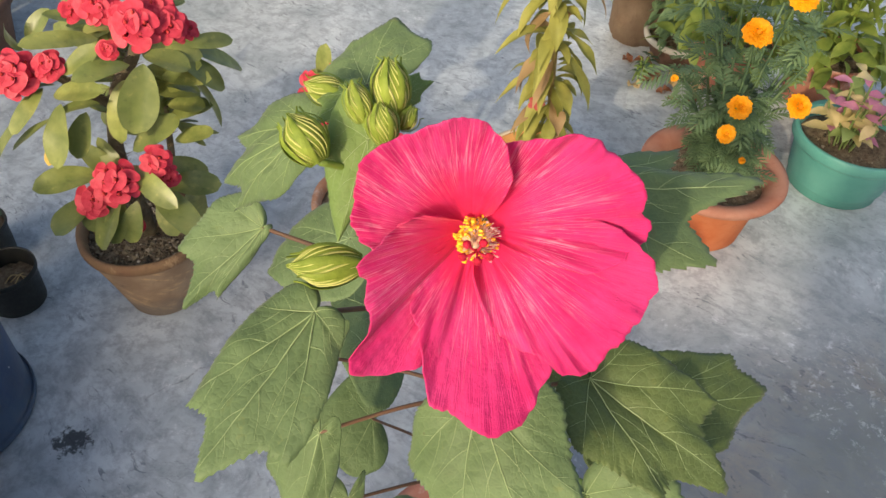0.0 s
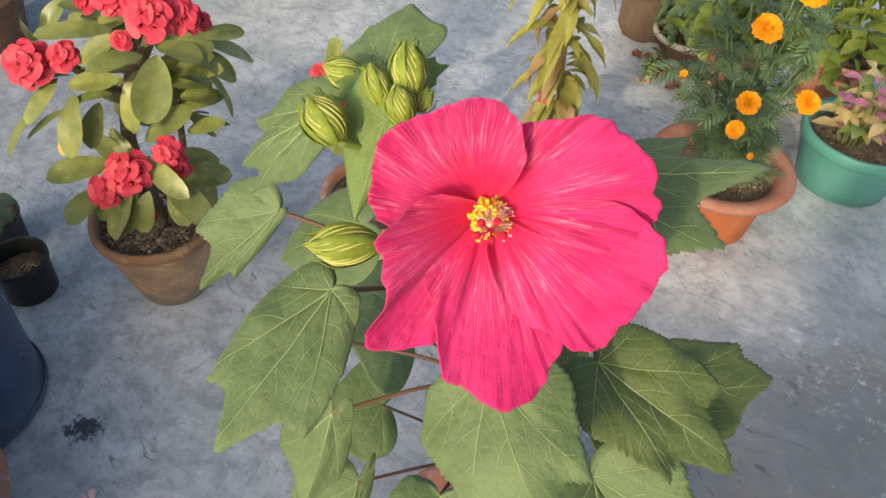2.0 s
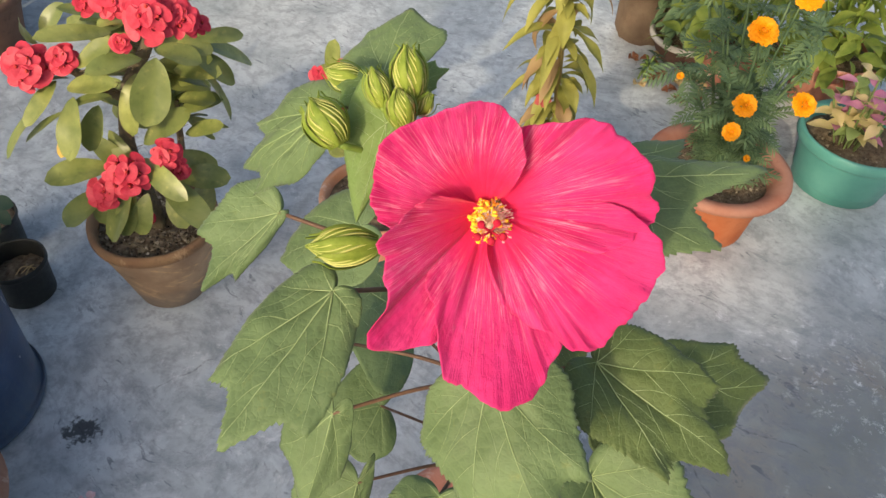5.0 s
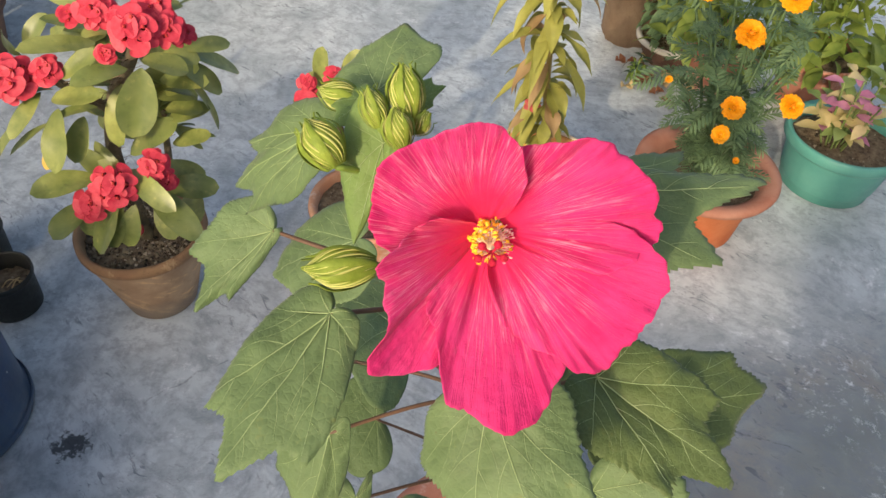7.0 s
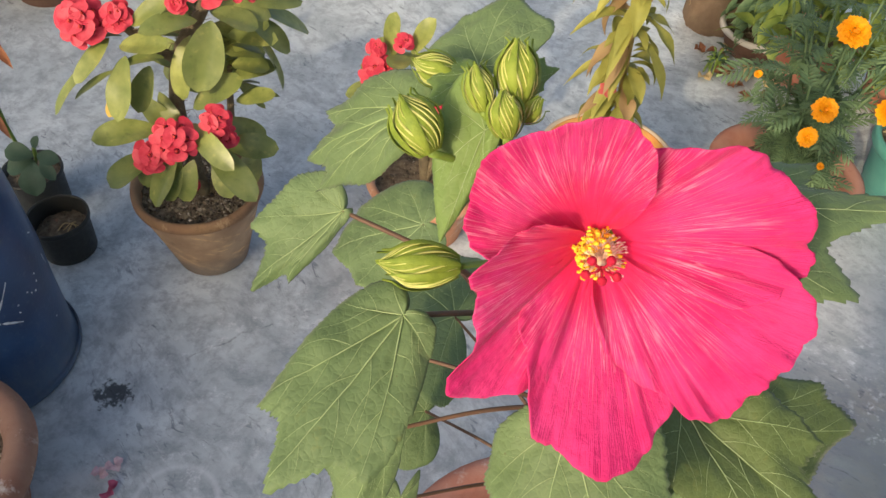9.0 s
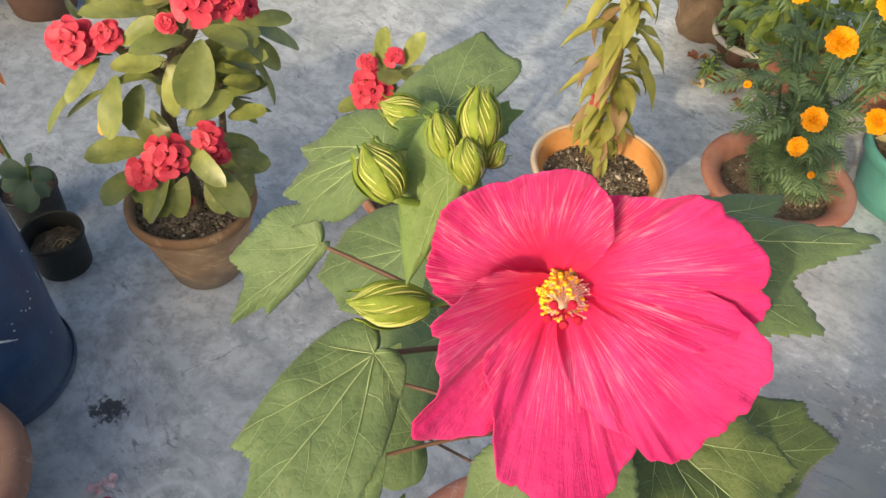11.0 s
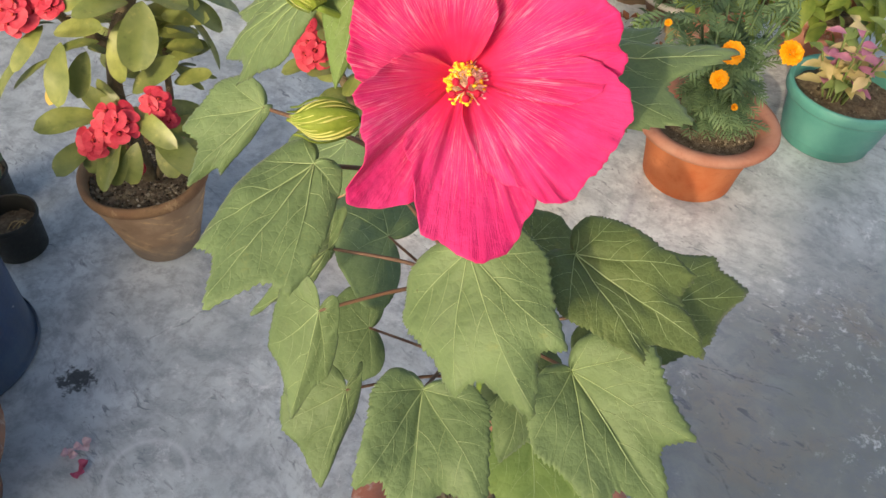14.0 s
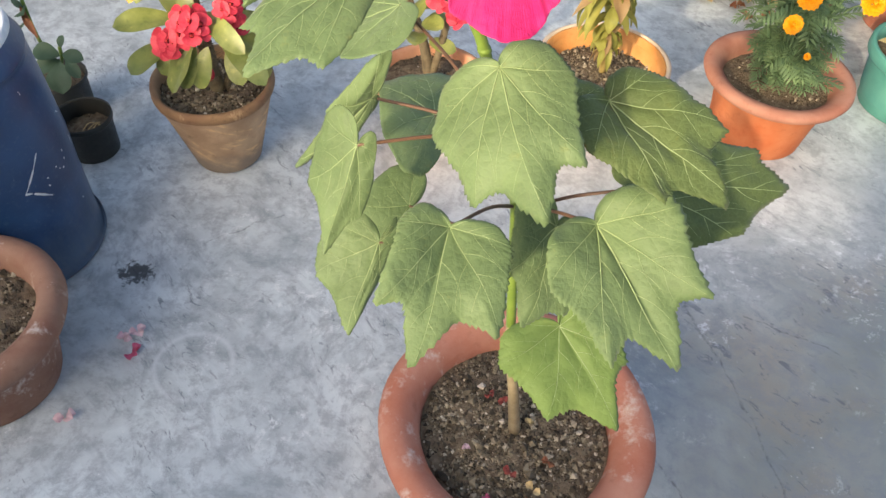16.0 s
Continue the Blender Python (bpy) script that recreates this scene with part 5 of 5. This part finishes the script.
# ---- the balsam ----
def balsam():
    rnd = random.Random(44)
    p = thing("balsam_plant", "leggy balsam with drooping yellow-green leaves tinged with red", "plant")
    st = [(0.250, 1.378, 0.12), (0.246, 1.374, 0.22), (0.235, 1.368, 0.36), (0.225, 1.364, 0.50), (0.215, 1.362, 0.64)]
    c = curve(st, 10)
    part("stem", tube(c, [0.007 - 0.003 * i / len(c) for i in range(len(c))], 9), M["bal_stem"], p, "yellowish fleshy stem")
    for k in range(112):
        u = 0.20 + 0.80 * (k / 112)
        q = c[min(len(c) - 1, int(u * (len(c) - 1)))]
        a = k * 2.399 + rnd.uniform(-0.3, 0.3)
        out = Vector((math.cos(a), math.sin(a), 0))
        ln = rnd.uniform(0.06, 0.112) * (0.6 if u < 0.34 else 1.0)
        b = q + out * 0.006 + Vector((0, 0, rnd.uniform(-0.012, 0.012)))
        side = Vector((-out.y, out.x, 0)) * rnd.uniform(-0.45, 0.45)
        t = b + (out + side) * ln * rnd.uniform(0.35, 1.0) * (0.5 if u < 0.32 else 1) + Vector((0, 0, -ln * rnd.uniform(0.05, 0.95)))
        mt = M["bal_red"] if rnd.random() < 0.16 else M["bal_leaf"]
        part("leaf", blade(b, t, rnd.uniform(0.019, 0.032), out * 0.6 + side + Vector((0, 0, 1)), rnd.uniform(0.06, 0.26), rnd.uniform(0.1, 0.6), 0.45, 0.1, 9, 2, rnd.uniform(0.05, 0.3), k), mt, p)
    for k in range(10):
        a = k * 2.2
        b = c[6] + Vector((0, 0, rnd.uniform(-0.01, 0.05)))
        t = b + Vector((math.cos(a) * 0.03, math.sin(a) * 0.03, -rnd.uniform(0.04, 0.06)))
        part("withered_leaf", blade(b, t, 0.014, (math.cos(a), math.sin(a), 0.4), 0.1, 0.6, 0.5, 0.0, 7, 2, 0.2, k), M["bal_red"] if k % 2 else M["bal_leaf"], p, "withered hanging leaf")
    for k in range(5):
        a = k * 1.256
        b = Vector((0.209, 1.314, 0.346))
        part("petal", blade(b, b + Vector((math.cos(a), -0.3, math.sin(a))) * 0.017, 0.012, (0, -1, 0.3), 0.05, 0.1, 0.6, 0.6, 5, 2), M["bal_flower"], p, "faded red petal")


balsam()


# ---- the marigold ----
def frond_mesh(rnd, ln):
    """A feather-like leaf along +x."""
    n = 6
    out = [tube([(0, 0, 0), (ln * 0.5, 0, 0.06 * ln), (ln, 0, -0.05 * ln)], [0.0011, 0.0009, 0.0004], 4)]
    for k in range(n):
        u = 0.22 + 0.72 * k / (n - 1)
        z = 0.24 * ln * u * (1 - u) - 0.05 * ln * u * u
        ll = ln * 0.36 * (0.65 + 0.7 * math.sin(math.pi * (0.15 + 0.75 * u)))
        for s in (-1, 1):
            b = Vector((ln * u, 0, z))
            t = b + Vector((ll * 0.62, s * ll * 0.75, -ll * rnd.uniform(0.0, 0.25)))
            out.append(blade(b, t, ll * 0.22, (0, 0, 1), 0.05, 0.3, 0.45, 0.0, 4, 1))
    out.append(blade((ln, 0, -0.05 * ln), (ln * 1.25, 0, -0.10 * ln), ln * 0.075, (0, 0, 1), 0.03, 0.3, 0.45, 0.0, 4, 1))
    return join(*out)


def marigold_head(p, c, r, face, rnd):
    f = Vector(face).normalized()
    x = f.orthogonal().normalized()
    y = f.cross(x)
    c = Vector(c)
    pet = []
    for ring, (n, rad, lift, w) in enumerate(((17, 1.0, 0.04, 0.38), (16, 0.90, 0.24, 0.36), (14, 0.74, 0.44, 0.34), (11, 0.52, 0.60, 0.32), (7, 0.28, 0.70, 0.28))):
        for k in range(n):
            a = 2 * math.pi * (k + 0.5 * (ring % 2)) / n + rnd.uniform(-0.1, 0.1)
            d = x * math.cos(a) + y * math.sin(a)
            b = c + d * r * rad * 0.35 + f * r * lift * 0.6
            t = c + d * r * rad * rnd.uniform(0.92, 1.06) + f * r * (lift + rnd.uniform(-0.05, 0.08))
            pet.append(blade(b, t, r * w * 1.25, f + d * 0.2, 0.08, 0.15, 0.72, 0.8, 4, 2, 0.25, k))
    o = part("flower", join(*pet), M["mg_flower"], p, "golden-orange ruffled marigold head")
    part("flower_eye", ball(c + f * r * 0.30, r * 0.22, (1, 1, 1), 8, 5, 0.5), M["mg_eye"], o)
    part("calyx", tube([c - f * r * 0.9, c - f * r * 0.3, c + f * r * 0.1], [r * 0.18, r * 0.38, r * 0.42], 8), M["mg_leaf"], o)


def marigold():
    rnd = random.Random(55)
    p = thing("marigold_plant", "bushy potted marigold with feathery dark leaves and golden-orange heads", "plant")
    root = Vector((0.603, 1.430, 0.125))
    tops = []
    for k in range(13):
        a = k * 2.399
        q = 0.145 * math.sqrt((k + 0.5) / 13)
        top = Vector((0.580 + q * math.cos(a) * 1.05, 1.415 + q * math.sin(a), rnd.uniform(0.34, 0.56)))
        c = curve([root + Vector((0.012 * math.cos(a), 0.012 * math.sin(a), 0)), root * 0.5 + top * 0.5 + Vector((0, 0, 0.02)), top], 6)
        part("stem", tube(c, [0.0036 - 0.0018 * i / len(c) for i in range(len(c))], 6), M["mg_leaf"], p)
        tops.append(c)
    src = []
    for k in range(6):
        src.append(part("leaf", frond_mesh(rnd, 0.058), M["mg_leaf"], p))
        src[-1].matrix_basis = Matrix.Translation(root + Vector((0.02 * k - 0.05, -0.03, 0.05))) @ Euler((0, 0, -1.6 + 0.3 * k)).to_matrix().to_4x4()
    heads = [Vector(h) for h in ((0.543, 1.306, 0.526), (0.551, 1.281, 0.401), (0.535, 1.249, 0.366), (0.670, 1.336, 0.380), (0.620, 1.386, 0.557))]
    open_to = Vector((-0.33, -0.78, 0.53))
    placed, tries = 0, 0
    while placed < 258 and tries < 1000:
        tries += 1
        k = placed
        c = tops[tries % 13]
        q = c[rnd.randrange(3, len(c))]
        # leaves keep clear of the open faces of the heads
        if any((q - h).dot(open_to) > -0.03 and ((q - h) - open_to * (q - h).dot(open_to)).length < 0.062 for h in heads):
            continue
        placed += 1
        a = rnd.uniform(0, 2 * math.pi)
        if q.y > 1.45 and rnd.random() < 0.3:
            a = -rnd.uniform(0, math.pi)
        m = Matrix.Translation(q) @ Euler((rnd.uniform(-0.5, 0.5), rnd.uniform(-0.5, 0.65), a)).to_matrix().to_4x4() @ Matrix.Scale(rnd.uniform(0.65, 1.2), 4)
        same_mesh("leaf", src[k % 6], p, m)
    for k in range(34):
        a = rnd.uniform(-2.9, -0.2)
        q = root + Vector((0.035 * math.cos(a), 0.035 * math.sin(a), rnd.uniform(0.06, 0.14)))
        m = Matrix.Translation(q) @ Euler((rnd.uniform(-0.4, 0.4), rnd.uniform(-0.2, 0.45), a)).to_matrix().to_4x4() @ Matrix.Scale(rnd.uniform(0.6, 0.9), 4)
        same_mesh("leaf", src[k % 6], p, m)
    for c0, r, face in (((0.563, 1.36, 0.489), 0.0265, (0, -0.6, 0.8)), ((0.571, 1.335, 0.364), 0.0225, (0.05, -0.75, 0.6)), ((0.555, 1.303, 0.329), 0.0175, (0, -0.8, 0.6)),
                       ((0.690, 1.39, 0.343), 0.0245, (0.2, -0.7, 0.7)), ((0.640, 1.44, 0.520), 0.030, (0.1, -0.6, 0.8)), ((0.501, 1.45, 0.515), 0.022, (-0.1, -0.6, 0.8)),
                       ((0.447, 1.325, 0.413), 0.007, (-0.2, -0.6, 0.8)), ((0.606, 1.32, 0.264), 0.007, (0, -0.7, 0.7))):
        c = Vector(c0) + Vector((-0.020, -0.054, 0.037))
        marigold_head(p, c, r, face, rnd)
        part("flower_stalk", tube(curve([Vector(c) - Vector(face) * r * 0.5, (Vector(c) * 2 + root + Vector((0, 0, 0.15))) / 3, (Vector(c) + root * 1.4 + Vector((0, 0, 0.1))) / 2.4], 5), 0.0017, 6), M["mg_leaf"], p)


marigold()


# ---- coleus and the plants behind ----
def coleus():
    rnd = random.Random(66)
    p = thing("coleus_plant", "small coleus with pink, cream and green leaves in the teal pot", "plant")
    for k in range(11):
        a = k * 2.399
        q = 0.062 * math.sqrt((k + 0.5) / 11)
        foot = Vector((0.925 + 0.4 * q * math.cos(a), 1.612 + 0.4 * q * math.sin(a), 0.11))
        top = Vector((0.915 + 1.1 * q * math.cos(a), 1.600 + 1.1 * q * math.sin(a), rnd.uniform(0.22, 0.335)))
        part("stem", tube(curve([foot, foot * 0.5 + top * 0.5, top], 4), 0.0022, 6), M["col_green"], p)
        for j in range(8):
            u = 0.35 + 0.65 * j / 7
            c = foot * (1 - u) + top * u
            b = a + j * 1.7
            d = Vector((math.cos(b), math.sin(b), rnd.uniform(-0.5, 0.35)))
            ln = rnd.uniform(0.036, 0.058)
            mt = M[("col_pink", "col_cream", "col_cream", "col_green", "col_cream")[rnd.randrange(5)]]
            part("leaf", blade(c, c + d * ln, ln * 0.55, (0, -0.2, 1), 0.1, 0.2, 0.42, 0.1, 7, 2, 0.12, j), mt, p)


coleus()


def bush(name, label, at, height, spread, count, size, material, seed, slim=0.45, lean=(0, 0), skirt=0, girth=0.14):
    """A leafy potted shrub: several stems with pointed leaves; skirt: leaves that hang out over the pot, as far as girth."""
    rnd = random.Random(seed)
    p = thing(name, label, "plant")
    root = Vector(at)
    stems = []
    for k in range(9):
        a, q = k * 2.399, spread * math.sqrt((k + 0.5) / 9)
        top = root + Vector((q * math.cos(a) + lean[0], q * math.sin(a) + lean[1], height * rnd.uniform(0.6, 1.0)))
        c = curve([root + Vector((0.02 * math.cos(a), 0.02 * math.sin(a), 0)), root * 0.45 + top * 0.55 + Vector((0, 0, 0.02)), top], 6)
        part("stem", tube(c, 0.0025, 6), M["green_stem"], p)
        stems.append(c)
    src = [part("leaf", blade((0, 0, 0), (size, 0, -0.15 * size), size * slim, (0, 0, 1), 0.12, 0.2, 0.42, 0.05, 7, 2, 0.06, k), material, p) for k in range(5)]
    for k, s in enumerate(src):
        s.matrix_basis = Matrix.Translation(stems[k][-1])
    for k in range(count):
        c = stems[k % 9]
        q = c[rnd.randrange(2, len(c))] + Vector((rnd.gauss(0, 0.01), rnd.gauss(0, 0.01), rnd.gauss(0, 0.01)))
        m = Matrix.Translation(q) @ Euler((rnd.uniform(-0.6, 0.6), rnd.uniform(-0.5, 0.9), rnd.uniform(0, 6.28))).to_matrix().to_4x4() @ Matrix.Scale(rnd.uniform(0.6, 1.15), 4)
        same_mesh("leaf", src[k % 5], p, m)
    for k in range(skirt):
        a = rnd.uniform(-math.pi, 0.0) if rnd.random() < 0.75 else rnd.uniform(0, math.pi)
        r = girth * rnd.uniform(0.35, 1.0)
        q = root + Vector((r * math.cos(a), r * math.sin(a), rnd.uniform(0.02, 0.17) - 0.25 * max(0.0, r - 0.10)))
        m = Matrix.Translation(q) @ Euler((rnd.uniform(-0.6, 0.6), rnd.uniform(-0.2, 1.0), a + rnd.gauss(0, 0.7))).to_matrix().to_4x4() @ Matrix.Scale(rnd.uniform(0.7, 1.2), 4)
        same_mesh("leaf", src[k % 5], p, m)
    return p


POT_SMALL = [(0.075, 0), (0.080, 0.004), (0.098, 0.10), (0.108, 0.125), (0.116, 0.132), (0.116, 0.146), (0.110, 0.150), (0.103, 0.146), (0.099, 0.12), (0.09, 0.08)]
pot("clay_pot", "brick-red clay pot behind the teal pot, holding a leafy green shrub", (0.985, 1.985, 0), POT_SMALL, M["terracotta"], 0.10, 0.125, 71, crumbs=150, size=0.005)
bush("leafy_shrub", "dense mid-green pepper-like shrub with pointed leaves", (0.985, 1.985, 0.12), 0.42, 0.21, 170, 0.066, M["herb_leaf"], 72, 0.5, (-0.06, -0.06), 120, 0.20)
pot("clay_pot", "brick-red clay pot at the back, holding a second green shrub", (0.745, 2.020, 0), POT_SMALL, M["terracotta"], 0.10, 0.125, 73, crumbs=150, size=0.005)
bush("leafy_shrub", "yellow-green bushy herb with small pointed leaves at the back", (0.745, 2.02, 0.12), 0.42, 0.22, 170, 0.060, M["herb_leaf"], 74, 0.45, (-0.02, -0.10), 120, 0.19)
pot("clay_bowl", "low dark clay bowl with a chalky rim, holding an herb", (0.640, 2.130, 0), [(0.070, 0), (0.080, 0.004), (0.098, 0.05), (0.104, 0.06)], M["dark_clay"], 0.097, 0.055, 75, crumbs=150, size=0.005,
    rim=[(0.103, 0.059), (0.113, 0.063), (0.114, 0.074), (0.107, 0.078), (0.099, 0.074), (0.096, 0.05)], rim_mat=M["plaster"])
bush("low_herb", "low sprawling dark herb with small leaves in the grey-rimmed bowl", (0.640, 2.130, 0.055), 0.20, 0.13, 150, 0.046, M["mg_leaf"], 76, 0.45, (0, 0), 140, 0.105)
bush("seedling", "small seedling with grey-green leaves growing by the pot", (0.520, 1.985, 0.0), 0.07, 0.035, 24, 0.03, M["grey_leaf"], 77, 0.4)


def sack():
    """A brown cloth grow bag with a slumped, folded rim."""
    rnd = random.Random(81)
    g = thing("grow_bag", "slumped brown cloth grow bag full of earth", "grow bag", (0.520, 2.235, 0))
    verts, faces = [], []
    prof = [(0.105, 0), (0.118, 0.02), (0.122, 0.08), (0.117, 0.15), (0.122, 0.19), (0.125, 0.205), (0.118, 0.21), (0.108, 0.198), (0.105, 0.17)]
    n = 48
    for j, (r, z) in enumerate(prof):
        for i in range(n):
            a = 2 * math.pi * i / n
            k = 1 + 0.08 * noise.noise((math.cos(a) * 2, math.sin(a) * 2, z * 14)) + 0.02 * math.sin(a * 11 + z * 40)
            r2 = r * 0.66
            verts.append(Vector((r2 * k * math.cos(a), r2 * k * math.sin(a), z + 0.012 * noise.noise((math.cos(a) * 2, math.sin(a) * 2, 5)) * (z > 0.1))))
    for j in range(len(prof) - 1):
        for i in range(n):
            a, b = j * n + i, j * n + (i + 1) % n
            faces.append((a, b, b + n, a + n))
    part("bag", (verts, faces), M["sack"], g)
    part("soil", soil_disc(0.068, 0.175, 82), M["soil"], g)


sack()
bush("low_herb", "sparse yellow-green herb in the cloth bag", (0.520, 2.235, 0.172), 0.20, 0.15, 150, 0.052, M["herb_leaf"], 83, 0.45, (0.03, -0.03), 140, 0.14)


# ---- by the barrel ----
def fleshy():
    rnd = random.Random(91)
    p = thing("fleshy_plant", "fleshy grey-green leaved plant behind the barrel", "plant")
    st = [(-0.815, 1.075, 0.07), (-0.79, 1.05, 0.13), (-0.752, 1.025, 0.185), (-0.742, 1.02, 0.215)]
    part("stem", tube(curve(st, 6), 0.0035, 7), M["green_stem"], p)
    for b, t, w in (((-0.748, 1.02, 0.195), (-0.800, 1.015, 0.20), 0.036), ((-0.742, 1.02, 0.20), (-0.695, 1.015, 0.20), 0.028), ((-0.75, 1.015, 0.185), (-0.735, 0.975, 0.142), 0.050),
                    ((-0.738, 1.02, 0.19), (-0.700, 0.995, 0.172), 0.024), ((-0.752, 1.022, 0.18), (-0.800, 1.0, 0.165), 0.036), ((-0.742, 1.02, 0.212), (-0.738, 1.035, 0.232), 0.016),
                    ((-0.83, 1.07, 0.25), (-0.815, 1.04, 0.315), 0.03), ((-0.84, 1.07, 0.24), (-0.80, 1.03, 0.265), 0.03), ((-0.84, 1.06, 0.22), (-0.815, 1.02, 0.235), 0.035)):
        part("leaf", blade(b, t, w, (0, -0.5, 0.8), 0.08, 0.2, 0.58, 0.8, 8, 3, 0.04), M["grey_leaf"], p)
    part("stem", tube(curve([(-0.82, 1.08, 0.07), (-0.835, 1.075, 0.18), (-0.83, 1.07, 0.27)], 5), 0.0035, 7), M["green_stem"], p)
    part("dry_leaf", blade((-0.868, 1.165, 0.345), (-0.838, 1.145, 0.275), 0.016, (0.3, -0.9, 0.2), 0.08, 0.7, 0.55, 0.2, 8, 2, 0.35), M["dry"], p, "withered hanging brown leaf")
    part("stem", tube(curve([(-0.83, 1.07, 0.27), (-0.85, 1.12, 0.33), (-0.868, 1.165, 0.345)], 5), 0.002, 6), M["dry"], p)
    part("dry_leaf", blade((-0.83, 1.06, 0.262), (-0.780, 1.02, 0.225), 0.014, (0, -0.5, 0.8), 0.05, 0.6, 0.5, 0.1, 7, 2, 0.3), M["dry"], p, "curled dry brown leaf")


pot("nursery_pot", "small black nursery pot with the fleshy plant, mostly behind the barrel", (-0.835, 1.085, 0),
    [(0.046, 0), (0.048, 0.002), (0.0515, 0.075), (0.0555, 0.08), (0.0555, 0.088), (0.0515, 0.085), (0.049, 0.05)], M["black_plastic"], 0.0485, 0.07, 92, wobble=0.0, crumbs=60)
fleshy()
pot("clay_pot", "dark brown clay pot with dry leaves, far behind the barrel", (-1.262, 1.800, 0), POT_SMALL, M["dark_clay"], 0.10, 0.12, 93, crumbs=150, size=0.005)


def twigs():
    t = thing("dry_twigs", "few bent straw-coloured twigs on the pot's earth", "twig", (-0.710, 0.985, 0.055))
    for k, (a, b, c) in enumerate((((-0.012, -0.012, 0.004), (0.0, 0.0, 0.016), (0.022, 0.008, 0.006)), ((-0.004, -0.008, 0.004), (0.006, 0.004, 0.012), (0.008, 0.016, 0.006)), ((0.006, -0.01, 0.004), (0.012, 0.004, 0.014), (0.024, -0.004, 0.008)))):
        part("twig", tube(curve([a, b, c], 5), 0.0011, 5), M["straw"], t)


twigs()


# ---- litter on the ground ----
def fallen(at, size, material, seed, label, name="fallen_petal", category="petal"):
    rnd = random.Random(seed)
    t = thing(name, label, category, at)
    for k in range(3):
        a = rnd.uniform(0, 6.28)
        b = Vector((rnd.uniform(-1, 1), rnd.uniform(-1, 1), 0.35)) * size * 0.25
        e = b + Vector((math.cos(a), math.sin(a), rnd.uniform(0.0, 0.5))) * size
        part("petal" if "petal" in name else "blade", blade(b, e, size * 1.1, (rnd.uniform(-0.4, 0.4), rnd.uniform(-0.4, 0.4), 1), 0.25, 0.5, 0.6, 0.5, 6, 3, 0.3, seed + k), material, t)


for i, (x, y, red) in enumerate(((-0.410, 0.563, 1), (-0.431, 0.580, 0), (-0.422, 0.603, 0), (-0.449, 0.432, 0))):
    fallen((x, y, 0.002), 0.0145, M["fallen_red"] if red else M["fallen"], 100 + i, "crimson fallen spurge petal" if red else "shrivelled pale pink fallen petal on the cement")
for i, (x, y) in enumerate(((0.56, 2.02), (0.60, 1.98), (0.53, 2.06), (0.64, 2.00), (0.58, 1.93), (0.50, 1.95), (0.66, 1.90), (0.57, 2.08), (0.49, 2.08), (0.62, 2.03), (0.55, 1.97), (0.67, 1.97), (0.60, 1.88), (0.70, 1.85))):
    fallen((x, y, 0.002), 0.020 + 0.004 * (i % 4), M["straw"] if i % 2 else M["dry"], 120 + i, "dry leaf scrap lying by the pots", "dry_leaf_scrap", "leaf")

for i, (x, y, s, m) in enumerate(((0.169, 0.547, 0.010, "scrap_red"), (0.192, 0.539, 0.011, "scrap_red"), (0.155, 0.463, 0.009, "fallen"), (0.214, 0.446, 0.012, "scrap_red"), (0.246, 0.430, 0.013, "straw"),
                                  (0.190, 0.405, 0.010, "fallen_red"), (0.228, 0.516, 0.010, "straw"), (0.262, 0.470, 0.012, "dry"))):
    fallen((x, y, 0.1585), s * 0.75, M[m], 140 + i, "withered red-brown scrap lying on the pot's earth", "dry_leaf_scrap", "leaf")
